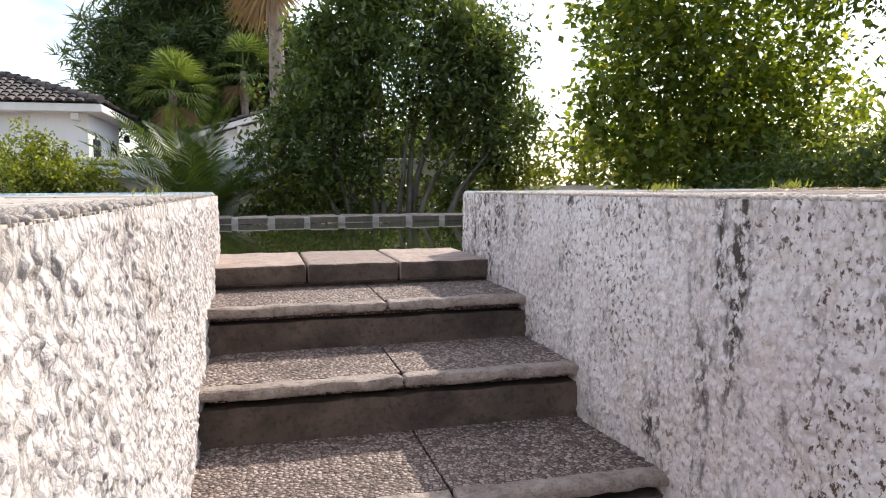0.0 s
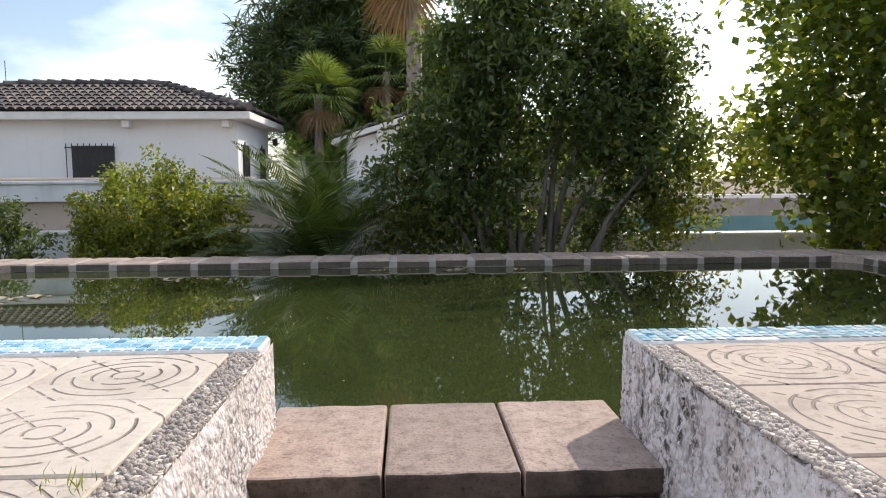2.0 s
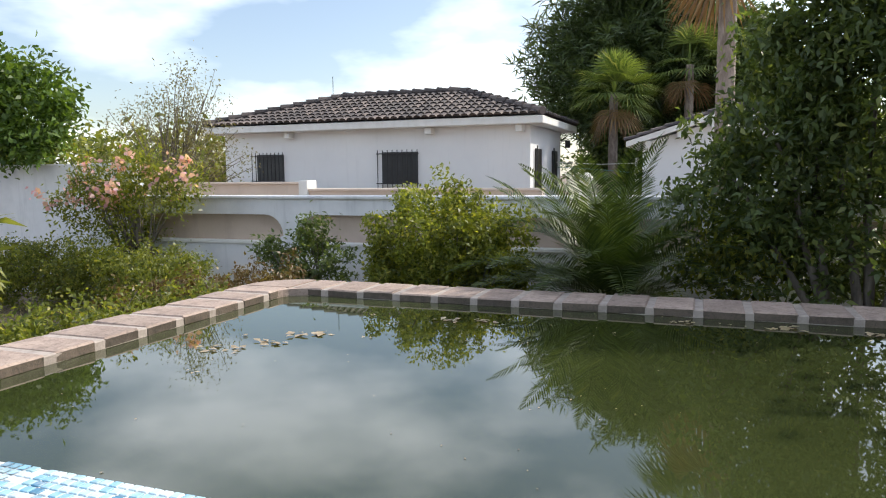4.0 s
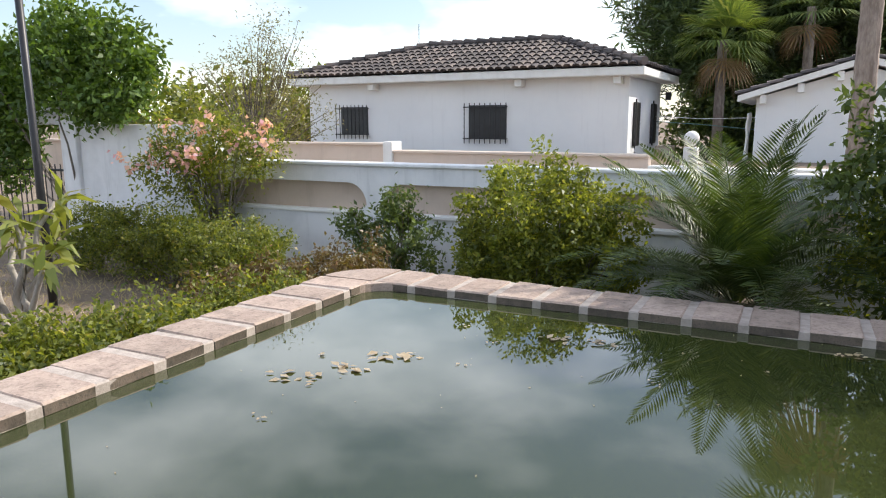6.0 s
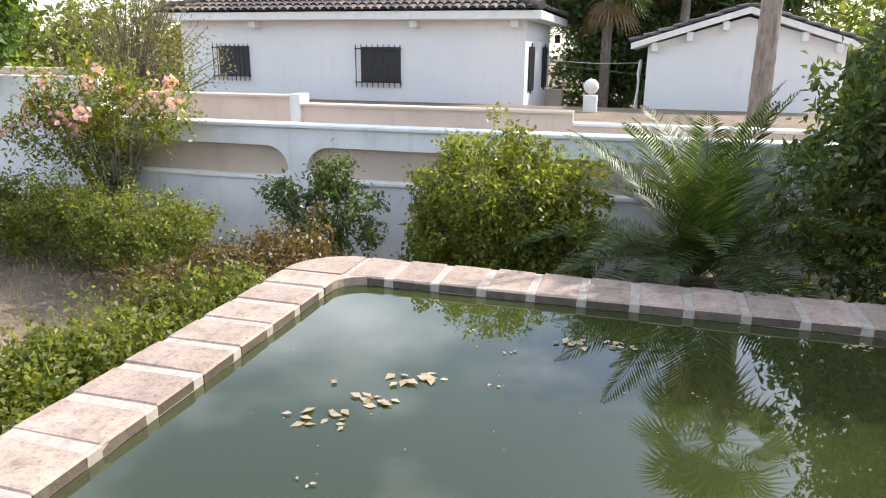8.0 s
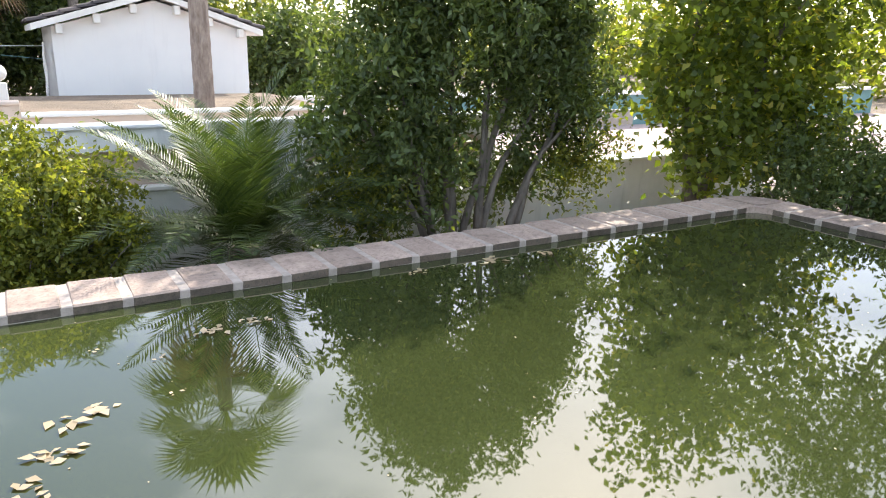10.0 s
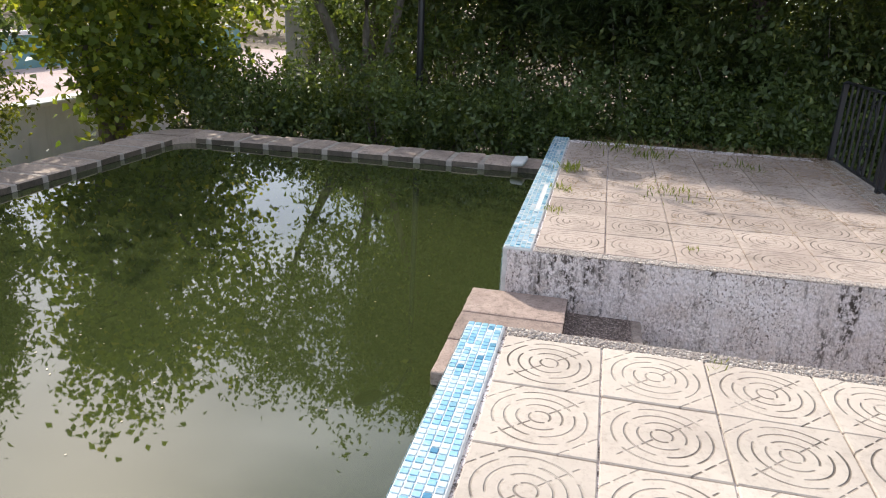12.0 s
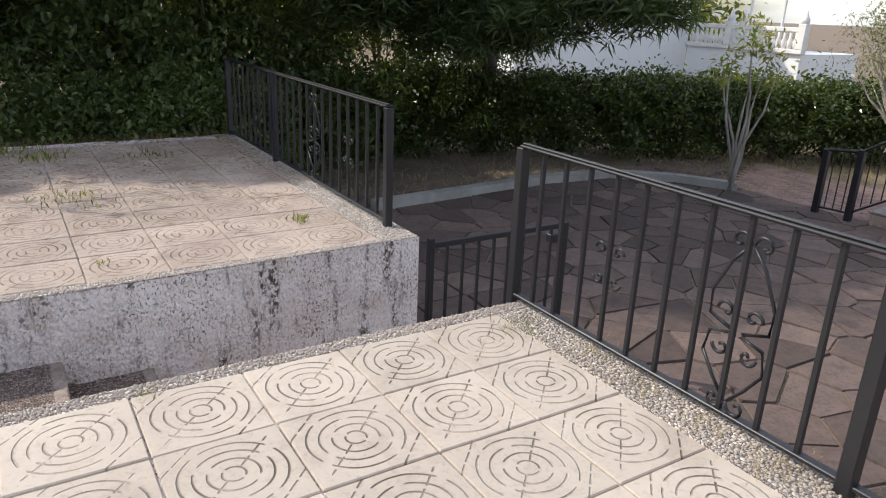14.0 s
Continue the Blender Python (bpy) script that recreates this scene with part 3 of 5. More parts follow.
def recess_piece(x0, x1):
    """A wall bay with a sunk panel whose upper corners are rounded."""
    bm = bmesh.new()
    r, zt = 0.30, WALL_TOP - 0.22
    hole = [(x0 + 0.02, SILL + 0.10), (x0 + 0.14, SILL + 0.02), (x1 - 0.14, SILL + 0.02), (x1 - 0.02, SILL + 0.10)]
    hole += [(x1 - r + r * math.cos(a), zt - r + r * math.sin(a)) for a in np.linspace(0, math.pi / 2, 7)]
    hole += [(x0 + r - r * math.sin(a), zt - r + r * math.cos(a)) for a in np.linspace(0, math.pi / 2, 7)]
    outer = [(x0 - 0.12, 0.0), (x1 + 0.12, 0.0), (x1 + 0.12, WALL_TOP), (x0 - 0.12, WALL_TOP)]
    ev = [bm.verts.new((x, WALL_Y, z)) for x, z in outer]
    hv = [bm.verts.new((x, WALL_Y, z)) for x, z in hole]
    edges = [bm.edges.new((ev[i], ev[(i + 1) % 4])) for i in range(4)] + [bm.edges.new((hv[i], hv[(i + 1) % len(hv)])) for i in range(len(hv))]
    bmesh.ops.triangle_fill(bm, use_beauty=True, edges=edges)
    back = [bm.verts.new((v.co.x, WALL_Y + 0.12, v.co.z)) for v in hv]
    for i in range(len(hv)):
        j = (i + 1) % len(hv)
        bm.faces.new((hv[i], back[i], back[j], hv[j]))
    return bm, hole


bays = [(-8.05, -5.48), (-5.24, -2.66), (-2.42, 0.16), (0.40, 2.98)]
for x0, x1 in bays:
    bm, hole = recess_piece(x0, x1)
    part("bay", bm, M_WALL, bwall)
    part("panel", boxed(x0, WALL_Y + 0.12, SILL - 0.02, x1, WALL_Y + 0.2, WALL_TOP - 0.1), M_NICHE, bwall, "brown rendered sunk panel")
    part("sill", boxed(x0 + 0.06, WALL_Y - 0.035, SILL - 0.03, x1 - 0.06, WALL_Y + 0.118, SILL + 0.022, bevel=0.01), M_SILL, bwall, "bright white painted sill")
part("coping", boxed(-8.3, WALL_Y - 0.04, WALL_TOP, 3.1, WALL_Y + 0.24, WALL_TOP + 0.05, bevel=0.012), M_WALL, bwall)
part("back", boxed(-8.15, WALL_Y + 0.21, 0, 3.08, WALL_Y + 0.3, WALL_TOP - 0.01), M_WALL, bwall)
part("low_wall", boxed(3.08, WALL_Y, 0, 9.0, WALL_Y + 0.25, 0.80), M_WALL, bwall)
part("low_coping", boxed(3.085, WALL_Y - 0.04, 0.80, 9.0, WALL_Y + 0.29, 0.86, bevel=0.01), M_SILL, bwall, "white painted wall top")
part("tall_wall", boxed(-11.25, WALL_Y - 0.02, 0, -8.15, WALL_Y + 0.26, 2.12, bevel=0.01), M_WALL, bwall)
part("gate_post", boxed(-11.5, WALL_Y - 0.10, 0, -11.1, WALL_Y + 0.32, 2.22, bevel=0.015), M_WALL, bwall)
part("gate_lintel", boxed(-14.2, WALL_Y - 0.08, 2.12, -11.5, WALL_Y + 0.30, 2.42, bevel=0.015), M_WALL, bwall)
part("far_post", boxed(-14.6, WALL_Y - 0.10, 0, -14.2, WALL_Y + 0.32, 2.5, bevel=0.015), M_WALL, bwall)

pwall = thing("wall_lane", (0, 0, 0), "peach rendered garden wall with stepped top", "wall", kind="structure")
for x0, x1, zt in ((-16.0, -6.68, 1.74), (-6.68, -2.33, 1.62), (-2.33, 3.4, 1.46)):
    part("stretch", boxed(x0, 12.9, 0, x1, 13.1, zt), M_PEACH, pwall)
    part("cap", boxed(x0, 12.85, zt, x1, 13.15, zt + 0.045, bevel=0.01), M_PEACH if x0 < -3 else M_SILL, pwall)
part("step_post", boxed(-6.78, 12.83, 0, -6.6, 13.17, 1.81, bevel=0.01), M_SILL, pwall)
court = link("pavement_court", np_mesh("pavement_court", [(3.0, 10.8, 0.0), (30, 10.8, 0.0), (30, 24, 0.0), (3.0, 24, 0.0)], [(0, 1, 2, 3)]), M_PINK)
tagged(court, "pale pink paved lane beyond the wall", "pavement", kind="structure")
cw = tagged(part("wall_court", boxed(3.5, 20.0, 0, 30, 20.2, 1.0), M_TEAL), "low teal painted wall of a court", "wall", kind="structure")
cr = tagged(part("trim_rail", boxed(3.5, 19.9, 1.002, 30, 20.3, 1.12), M_SILL), "white painted wall top", "wall", kind="structure")
tagged(part("wall_grey", boxed(3.2, 13.6, 0.9, 9.0, 13.8, 1.22), M_CEMENT), "grey cement beam across the lane", "wall", kind="structure")


# ---- houses ----
def tiled_slope(a, b, c, d, course=0.36, width=0.24):
    """Barrel tiles in courses on the slope a-b (eave), d-c (ridge)."""
    a, b, c, d = (np.array(p, dtype=float) for p in (a, b, c, d))
    e = (b - a) / np.linalg.norm(b - a)
    mid = (c + d) / 2 - (a + b) / 2
    up = mid - e * mid.dot(e)
    length = np.linalg.norm(up)
    up /= length
    nn = np.cross(e, up)
    if nn[2] < 0:
        nn = -nn
    vs, fs = [], []
    rows = int(length / course) + 1
    for r in range(rows):
        v0 = r * course
        s = min(1.0, (v0 + course * 0.5) / length)
        left, right = a + (d - a) * s, b + (c - b) * s
        u0, u1 = (left - a).dot(e), (right - a).dot(e)
        for k in range(int(u0 / width), int(u1 / width) + 1):
            uc = (k + 0.5) * width
            if uc < u0 or uc > u1:
                continue
            base = len(vs)
            for v, lift in ((v0 - 0.05, 0.045), (min(v0 + course, length), 0.0)):
                for q in range(5):
                    t = math.pi * q / 4
                    vs.append(a + e * (uc - math.cos(t) * width * 0.47) + up * v + nn * (math.sin(t) * 0.075 + lift))
            for q in range(4):
                fs.append((base + q, base + q + 1, base + 6 + q, base + 5 + q))
            fs.append((base, base + 1, base + 3, base + 4))
    return vs, fs


def slope_part(name, corners, parent):
    vs, fs = tiled_slope(*corners)
    tagged(link(name, np_mesh(name, vs, fs), M_ROOF, parent, "courses of dark barrel roof tiles"), kind="stuff")


def grille_window(parent, x0, x1, z0, z1, y):
    w = part("window", boxed(x0 + 0.12, y - 0.01, z0 + 0.06, x1 - 0.02, y + 0.06, z1 - 0.04), M_DARKGLASS, parent, "dark window behind a black iron grille")
    part("sill", boxed(x0 + 0.08, y - 0.06, z0, x1 + 0.02, y - 0.012, z0 + 0.05), M_SILL, w)
    bm = bmesh.new()
    n = 9
    for i in range(n):
        x = x0 + (x1 - x0) * i / (n - 1)
        tube(bm, [(x, y - 0.12, z0 - 0.06), (x, y - 0.12, z1 + 0.02)], 0.014, 5)
    for z in (z0 + 0.08, z1 - 0.09):
        tube(bm, [(x0 - 0.04, y - 0.12, z), (x1 + 0.04, y - 0.12, z)], 0.016, 5)
        for x in (x0, x1):
            tube(bm, [(x, y - 0.12, z), (x, y, z)], 0.012, 5)
    part("grille", bm, M_IRON, w)


HY, HX0, HX1, HBACK = 21.3, -14.75, -4.5, 25.7
house = thing("house", (0, 0, 0), "white bungalow with a dark tiled hip roof and barred windows", "house")
part("wall", boxed(HX0, HY, 0, HX1, HBACK, 3.34), M_HOUSE, house)
EZ = 3.42
ex0, ex1, ey0, ey1 = HX0 - 0.5, HX1 + 0.46, HY - 0.5, HBACK + 0.5
part("eave", boxed(ex0, ey0, EZ - 0.16, ex1, ey1, EZ + 0.06, bevel=0.02), M_SILL, house, "white plastered eave")
ry, rz = (ey0 + ey1) / 2, 4.50
A, B, C, D = (ex0, ey0, EZ + 0.08), (ex1, ey0, EZ + 0.08), (ex1, ey1, EZ + 0.08), (ex0, ey1, EZ + 0.08)
RL, RR = (-11.5, ry, rz), (-7.25, ry, rz)
roof = part("roof", bmesh.new(), M_ROOF, house)
roof.data = np_mesh("roof", [A, B, C, D, RL, RR], [(0, 1, 5, 4), (1, 2, 5, 5), (2, 3, 4, 5), (3, 0, 4, 4)][0:1] + [(2, 3, 4, 5)])
roof.data.materials.append(M_ROOF)
hips = part("hip_ends", bmesh.new(), M_ROOF, house)
hips.data = np_mesh("hip_ends", [A, B, C, D, RL, RR], [(1, 2, 5), (3, 0, 4)])
hips["kind"] = "stuff"
hips.data.materials.append(M_ROOF)
slope_part("front_tiles", (A, B, RR, RL), roof)
slope_part("side_tiles", (B, C, RR, RR), roof)
bm = bmesh.new()
for p, q in ((RL, RR), (B, RR), (A, RL), (C, RR)):
    p, q = Vector(p), Vector(q)
    n = int((q - p).length / 0.4)
    for i in range(n):
        s0, s1 = p.lerp(q, i / n), p.lerp(q, (i + 1.15) / n)
        tube(bm, [s0 + Vector((0, 0, 0.10)), s1 + Vector((0, 0, 0.06))], [0.115, 0.085], 8)
part("ridge_tiles", bm, M_ROOF, roof)
for bx in (-12.2, -7.45, -4.75):
    part("bracket", boxed(bx - 0.1, HY - 0.35, EZ - 0.36, bx + 0.1, HY - 0.002, EZ - 0.162, bevel=0.015), M_SILL, house)
grille_window(house, -9.17, -7.88, 1.56, 2.62, HY)
grille_window(house, -13.65, -12.5, 1.66, 2.62, HY)
for sy in (22.2, 24.6):
    sh = part("shutter", boxed(HX1 + 0.004, sy - 0.36, 1.45, HX1 + 0.05, sy + 0.36, 2.62, bevel=0.01), M_SHUTTER, house, "dark louvred shutter")
    bm = bmesh.new()
    for k in range(14):
        z = 1.52 + k * 0.078
        box(bm, HX1 + 0.048, sy - 0.30, z, HX1 + 0.062, sy + 0.30, z + 0.045)
    part("louvres", bm, M_SHUTTER, sh)
    part("rod", tube(bmesh.new(), [(HX1 + 0.09, sy - 0.42, 1.4), (HX1 + 0.09, sy - 0.42, 2.7)], 0.02, 6), M_IRON, sh)
part("plinth", boxed(HX1 - 0.1, HBACK - 0.5, 0, HX1 + 0.5, HBACK + 0.1, 1.35), M_PEACH, house)
lan = part("lantern", boxed(HX1 + 0.16, HBACK - 0.06, 2.75, HX1 + 0.32, HBACK + 0.10, 3.0, bevel=0.02), M_IRON, house, "black wrought lantern")
part("lantern_arm", tube(bmesh.new(), [(HX1, HBACK + 0.02, 2.9), (HX1 + 0.12, HBACK + 0.02, 3.1), (HX1 + 0.24, HBACK + 0.02, 3.02)], 0.015, 5), M_IRON, lan)
part("antenna", tube(bmesh.new(), [(-11.9, ry, rz), (-11.9, ry, rz + 0.75)], 0.012, 4), M_IRON, house)

shed = thing("annex_house", (0, 0, 0), "small white gabled annex with dark tiled roof and beam ends", "house")
GX0, GX1, GA, GE = -1.46, 2.95, 0.77, 2.66
bm = bmesh.new()
prof = [(GX0, 0), (GX1, 0), (GX1, GE), (GA, 3.32), (GX0, GE)]
f = [bm.verts.new((x, HY, z)) for x, z in prof]
g = [bm.verts.new((x, 26.0, z)) for x, z in prof]
bm.faces.new(f)
bm.faces.new(g[::-1])
for i in range(5):
    bm.faces.new((f[i], g[i], g[(i + 1) % 5], f[(i + 1) % 5]))
bmesh.ops.recalc_face_normals(bm, faces=bm.faces)
part("wall", bm, M_HOUSE, shed)
for x0, z0 in ((GX0 - 0.4, GE - 0.02), (GX1 + 0.33, GE - 0.02)):
    sgn = 1 if x0 > GA else -1
    q = [(x0, HY - 0.32, z0), (GA, HY - 0.32, 3.46), (GA, 26.3, 3.46), (x0, 26.3, z0)]
    bm = bmesh.new()
    top = [bm.verts.new((a, b, c + 0.07)) for a, b, c in q]
    bot = [bm.verts.new((a, b, c - 0.07)) for a, b, c in q]
    bm.faces.new(top)
    bm.faces.new(bot[::-1])
    for i in range(4):
        bm.faces.new((top[i], bot[i], bot[(i + 1) % 4], top[(i + 1) % 4]))
    bmesh.ops.recalc_face_normals(bm, faces=bm.faces)
    slab = part("roof_slab", bm, M_SILL, shed)
    up = 0.085
    if sgn < 0:
        slope_part("tiles", ((x0, 26.3, z0 + up), (x0, HY - 0.34, z0 + up), (GA, HY - 0.34, 3.46 + up), (GA, 26.3, 3.46 + up)), slab)
    else:
        slope_part("tiles", ((x0, HY - 0.34, z0 + up), (x0, 26.3, z0 + up), (GA, 26.3, 3.46 + up), (GA, HY - 0.34, 3.46 + up)), slab)
    for k in range(3):
        s = 0.15 + 0.3 * k
        bx, bz = x0 + (GA - x0) * (s + 0.06), z0 + (3.46 - z0) * (s + 0.06)
        part("beam_end", boxed(bx - 0.07, HY - 0.26, bz - 0.30, bx + 0.07, HY - 0.002, bz - 0.09, bevel=0.01), M_SILL, shed)
part("gate_pillar", boxed(-2.75, 19.0, 0, -2.45, 19.3, 1.55, bevel=0.02), M_SILL, thing("gate_pillars", (0, 0, 0), "short white garden pillar with a ball on top", "pillar"))
bm = bmesh.new()
bmesh.ops.create_uvsphere(bm, u_segments=16, v_segments=10, radius=0.17, matrix=Matrix.Translation((-2.6, 19.15, 1.74)))
part("ball", bm, M_SILL, bpy.data.objects["gate_pillars"], smooth=True)
terr = part("garden_bank", boxed(-16, 13.12, 0, 3.2, 20.6, 1.18), M_SOIL)
tagged(terr, "raised planted bank before the houses", "bank", kind="structure")


# ---- railings ----
def scroll(bm, x, z, size, turn, flip, y):
    pts = []
    for i in range(15):
        a = turn + flip * i * 0.42
        r = size * (1 - i / 15.5)
        pts.append((x + r * math.cos(a), y, z + r * math.sin(a)))
    return tube(bm, pts, 0.0065, 5)


def railing(name, x0, x1, y, base, ornament_x):
    rl = thing(name, ((x0 + x1) / 2, y, base), "black wrought-iron railing with scroll ornaments along the terrace edge", "railing", "terrace railings")
    top = base + 0.735
    off = Vector(((x0 + x1) / 2, y, base))

    def shift(bm):
        bmesh.ops.translate(bm, verts=bm.verts, vec=-off)
        return bm
    bm = bmesh.new()
    box(bm, min(x0, x1), y - 0.025, top - 0.012, max(x0, x1), y + 0.025, top, bevel=0.004)
    box(bm, min(x0, x1), y - 0.010, top, max(x0, x1), y + 0.010, top + 0.008, bevel=0.003)
    part("handrail", shift(bm), M_IRON, rl, "ridged flat iron handrail")
    part("bottom_rail", shift(boxed(min(x0, x1), y - 0.018, base + 0.025, max(x0, x1), y + 0.018, base + 0.04, bevel=0.003)), M_IRON, rl)
    sgn = 1 if x1 > x0 else -1
    for px in (x0, (x0 + x1) / 2 + 0.35, x1):
        part("post", shift(boxed(px - 0.024, y - 0.024, base - 0.02, px + 0.024, y + 0.024, top - 0.014, bevel=0.004)), M_IRON, rl)
    n = int(abs(x1 - x0) / 0.145)
    for i in range(1, n):
        bx = x0 + sgn * i * 0.145
        part("bar", shift(boxed(bx - 0.009, y - 0.009, base + 0.04, bx + 0.009, y + 0.009, top - 0.012, bevel=0.002)), M_IRON, rl)
    for ox in ornament_x:
        mz = base + 0.36
        strands = []
        for s in (-1, 1):
            strands.append(scroll(bmesh.new(), ox + s * 0.045, mz + 0.27, 0.04, math.pi if s > 0 else 0, -s, y))
            strands.append(scroll(bmesh.new(), ox + s * 0.045, mz - 0.29, 0.04, math.pi if s > 0 else 0, s, y))
            strands.append(tube(bmesh.new(), [(ox + s * 0.01, y, mz + 0.26), (ox + s * 0.06, y, mz + 0.2), (ox + s * 0.115, y, mz + 0.08), (ox + s * 0.11, y, mz), (ox + s * 0.02, y, mz - 0.03)], 0.0065, 5))
            strands.append(tube(bmesh.new(), [(ox + s * 0.01, y, mz - 0.28), (ox + s * 0.06, y, mz - 0.22), (ox + s * 0.115, y, mz - 0.14), (ox + s * 0.10, y, mz - 0.06), (ox + s * 0.02, y, mz - 0.04)], 0.0065, 5))
            strands.append(scroll(bmesh.new(), ox + s * 0.05, mz + 0.03, 0.035, 0 if s > 0 else math.pi, s, y))
            strands.append(scroll(bmesh.new(), ox + s * 0.05, mz - 0.10, 0.035, 0 if s > 0 else math.pi, -s, y))
        for bm in strands:
            part("scroll", shift(bm), M_IRON, rl, "curled iron scrollwork", smooth=True)
    for ox in (x0 + sgn * 0.58,):
        strands = []
        for s in (-1, 1):
            for dz in (0.42, 0.3):
                strands.append(scroll(bmesh.new(), ox + s * 0.045, base + dz, 0.03, 0 if s > 0 else math.pi, s if dz > 0.4 else -s, y))
        for bm in strands:
            part("scroll", shift(bm), M_IRON, rl, "curled iron scrollwork", smooth=True)
    return rl


railing("railing", -0.135, -4.05, 0.295, TERRACE, (-1.31, -2.62))
railing("railing", 1.15, 4.55, 0.295, TERRACE, (2.33, 3.7))

gate = thing("stair_gate", (STAIR_R + 0.10, 0.10, 0.1), "open black iron gate leaf at the foot of the stairs", "gate")
bm = bmesh.new()
gl = 1.08
part("hinge_post", boxed(-0.02, -0.02, 0, 0.02, 0.02, 1.02, bevel=0.003), M_IRON, gate)
part("end_post", boxed(-0.02, -gl - 0.02, 0.05, 0.02, -gl + 0.02, 0.99, bevel=0.003), M_IRON, gate)
part("top_rail", boxed(-0.015, -gl + 0.02, 0.955, 0.015, -0.02, 0.99, bevel=0.003), M_IRON, gate)
part("bottom_rail", boxed(-0.015, -gl + 0.02, 0.08, 0.015, -0.02, 0.11, bevel=0.003), M_IRON, gate)
part("latch", boxed(-0.03, -gl + 0.025, 0.86, 0.03, -gl + 0.14, 0.92, bevel=0.004), M_IRON, gate)
for i in range(1, 9):
    part("bar", boxed(-0.008, -gl * i / 9 - 0.008, 0.11, 0.008, -gl * i / 9 + 0.008, 0.955), M_IRON, gate)


# ---- planting ----
def shrub(name, base, blobs, label, category, mat, clumps, per, clump_r, size, aspect=0.5, stem=M_BARK, stem_n=9, stem_r=0.02, group="", kind_label="", inner=0.45, **kw):
    t = thing(name, base, label, category, group)
    pts = crown_points(blobs, clumps, per, clump_r, inner)
    tips = pts[rng.integers(0, len(pts), stem_n)]
    tagged(limbs("stem_cluster", t, stem, (base[0], base[1], base[2]), [tuple(p) for p in tips], stem_r, 0.005, 0.1), kind="stuff")
    leaves("crown", t, mat, pts, size, aspect, kind_label, **kw)
    return t, pts


# big dark multi-stemmed tree behind the pool
tree = thing("tree", (1.55, 8.75, 0), "dense dark evergreen tree with several bare stems", "tree")
blobs = [(1.6, 8.8, 2.5, 1.25, 0.95, 1.05), (0.7, 8.7, 1.9, 0.8, 0.75, 0.8), (2.65, 8.8, 2.0, 0.9, 0.85, 0.8), (1.2, 8.9, 3.2, 0.75, 0.7, 0.75), (2.2, 8.9, 3.2, 0.65, 0.7, 0.85), (2.85, 9.0, 2.7, 0.55, 0.7, 0.85), (1.75, 8.9, 3.8, 0.5, 0.5, 0.75), (0.85, 8.8, 2.7, 0.45, 0.55, 0.75), (0.3, 8.9, 1.45, 0.55, 0.45, 0.65), (2.85, 8.8, 2.9, 0.35, 0.5, 0.7), (2.4, 8.8, 3.7, 0.3, 0.35, 0.7), (1.1, 8.8, 3.5, 0.28, 0.35, 0.6), (3.25, 8.9, 2.2, 0.35, 0.4, 0.8), (0.9, 8.7, 1.2, 0.6, 0.5, 0.6), (1.7, 9.1, 1.0, 1.0, 0.35, 0.5), (2.8, 9.0, 1.15, 0.6, 0.4, 0.45)]
pts = crown_points(blobs, 1020, 42, 0.105, 0.25)
leaves("crown", tree, L_DARK, pts, 0.092, 0.42)
pts2 = crown_points([(3.2, 8.7, 1.25, 0.5, 0.5, 0.55), (0.35, 8.6, 1.1, 0.5, 0.4, 0.5)], 90, 36, 0.12, 0.3)
leaves("undergrowth", tree, L_BUSH, pts2, 0.07, 0.45)
for bx, by, tips in ((1.25, 8.6, [(0.6, 8.6, 2.3), (0.9, 8.8, 3.2), (0.3, 8.6, 1.9)]), (1.5, 8.7, [(1.5, 8.9, 3.8), (1.2, 8.8, 2.6), (1.9, 8.6, 2.4)]), (1.75, 8.7, [(2.4, 8.8, 3.4), (2.8, 8.8, 2.2), (2.1, 9.0, 3.0)]), (2.0, 8.6, [(3.2, 8.8, 2.6), (2.9, 8.5, 1.8)])):
    limbs("trunk", tree, M_BARK, (bx, by, 0), tips, 0.06, 0.012, 0.15, 7)

# round bush
shrub("bush", (-2.5, 8.95, 0), [(-2.52, 8.9, 1.0, 0.84, 0.7, 0.78), (-2.2, 8.8, 0.8, 0.62, 0.55, 0.62), (-2.9, 8.8, 0.7, 0.5, 0.5, 0.55)], "rounded yellow-green bush with dry twigs low down", "bush", L_BUSH, 900, 44, 0.055, 0.052, 0.55, stem_n=60, stem_r=0.010, inner=0.55)
shrub("shrub", (-4.4, 9.35, 0), [(-4.45, 9.35, 0.7, 0.52, 0.4, 0.45), (-4.5, 9.4, 1.15, 0.2, 0.2, 0.3), (-5.1, 9.4, 0.95, 0.28, 0.15, 0.15)], "dark loose shrub against the white wall", "bush", L_DARK, 120, 34, 0.06, 0.065, 0.5, stem_n=14)

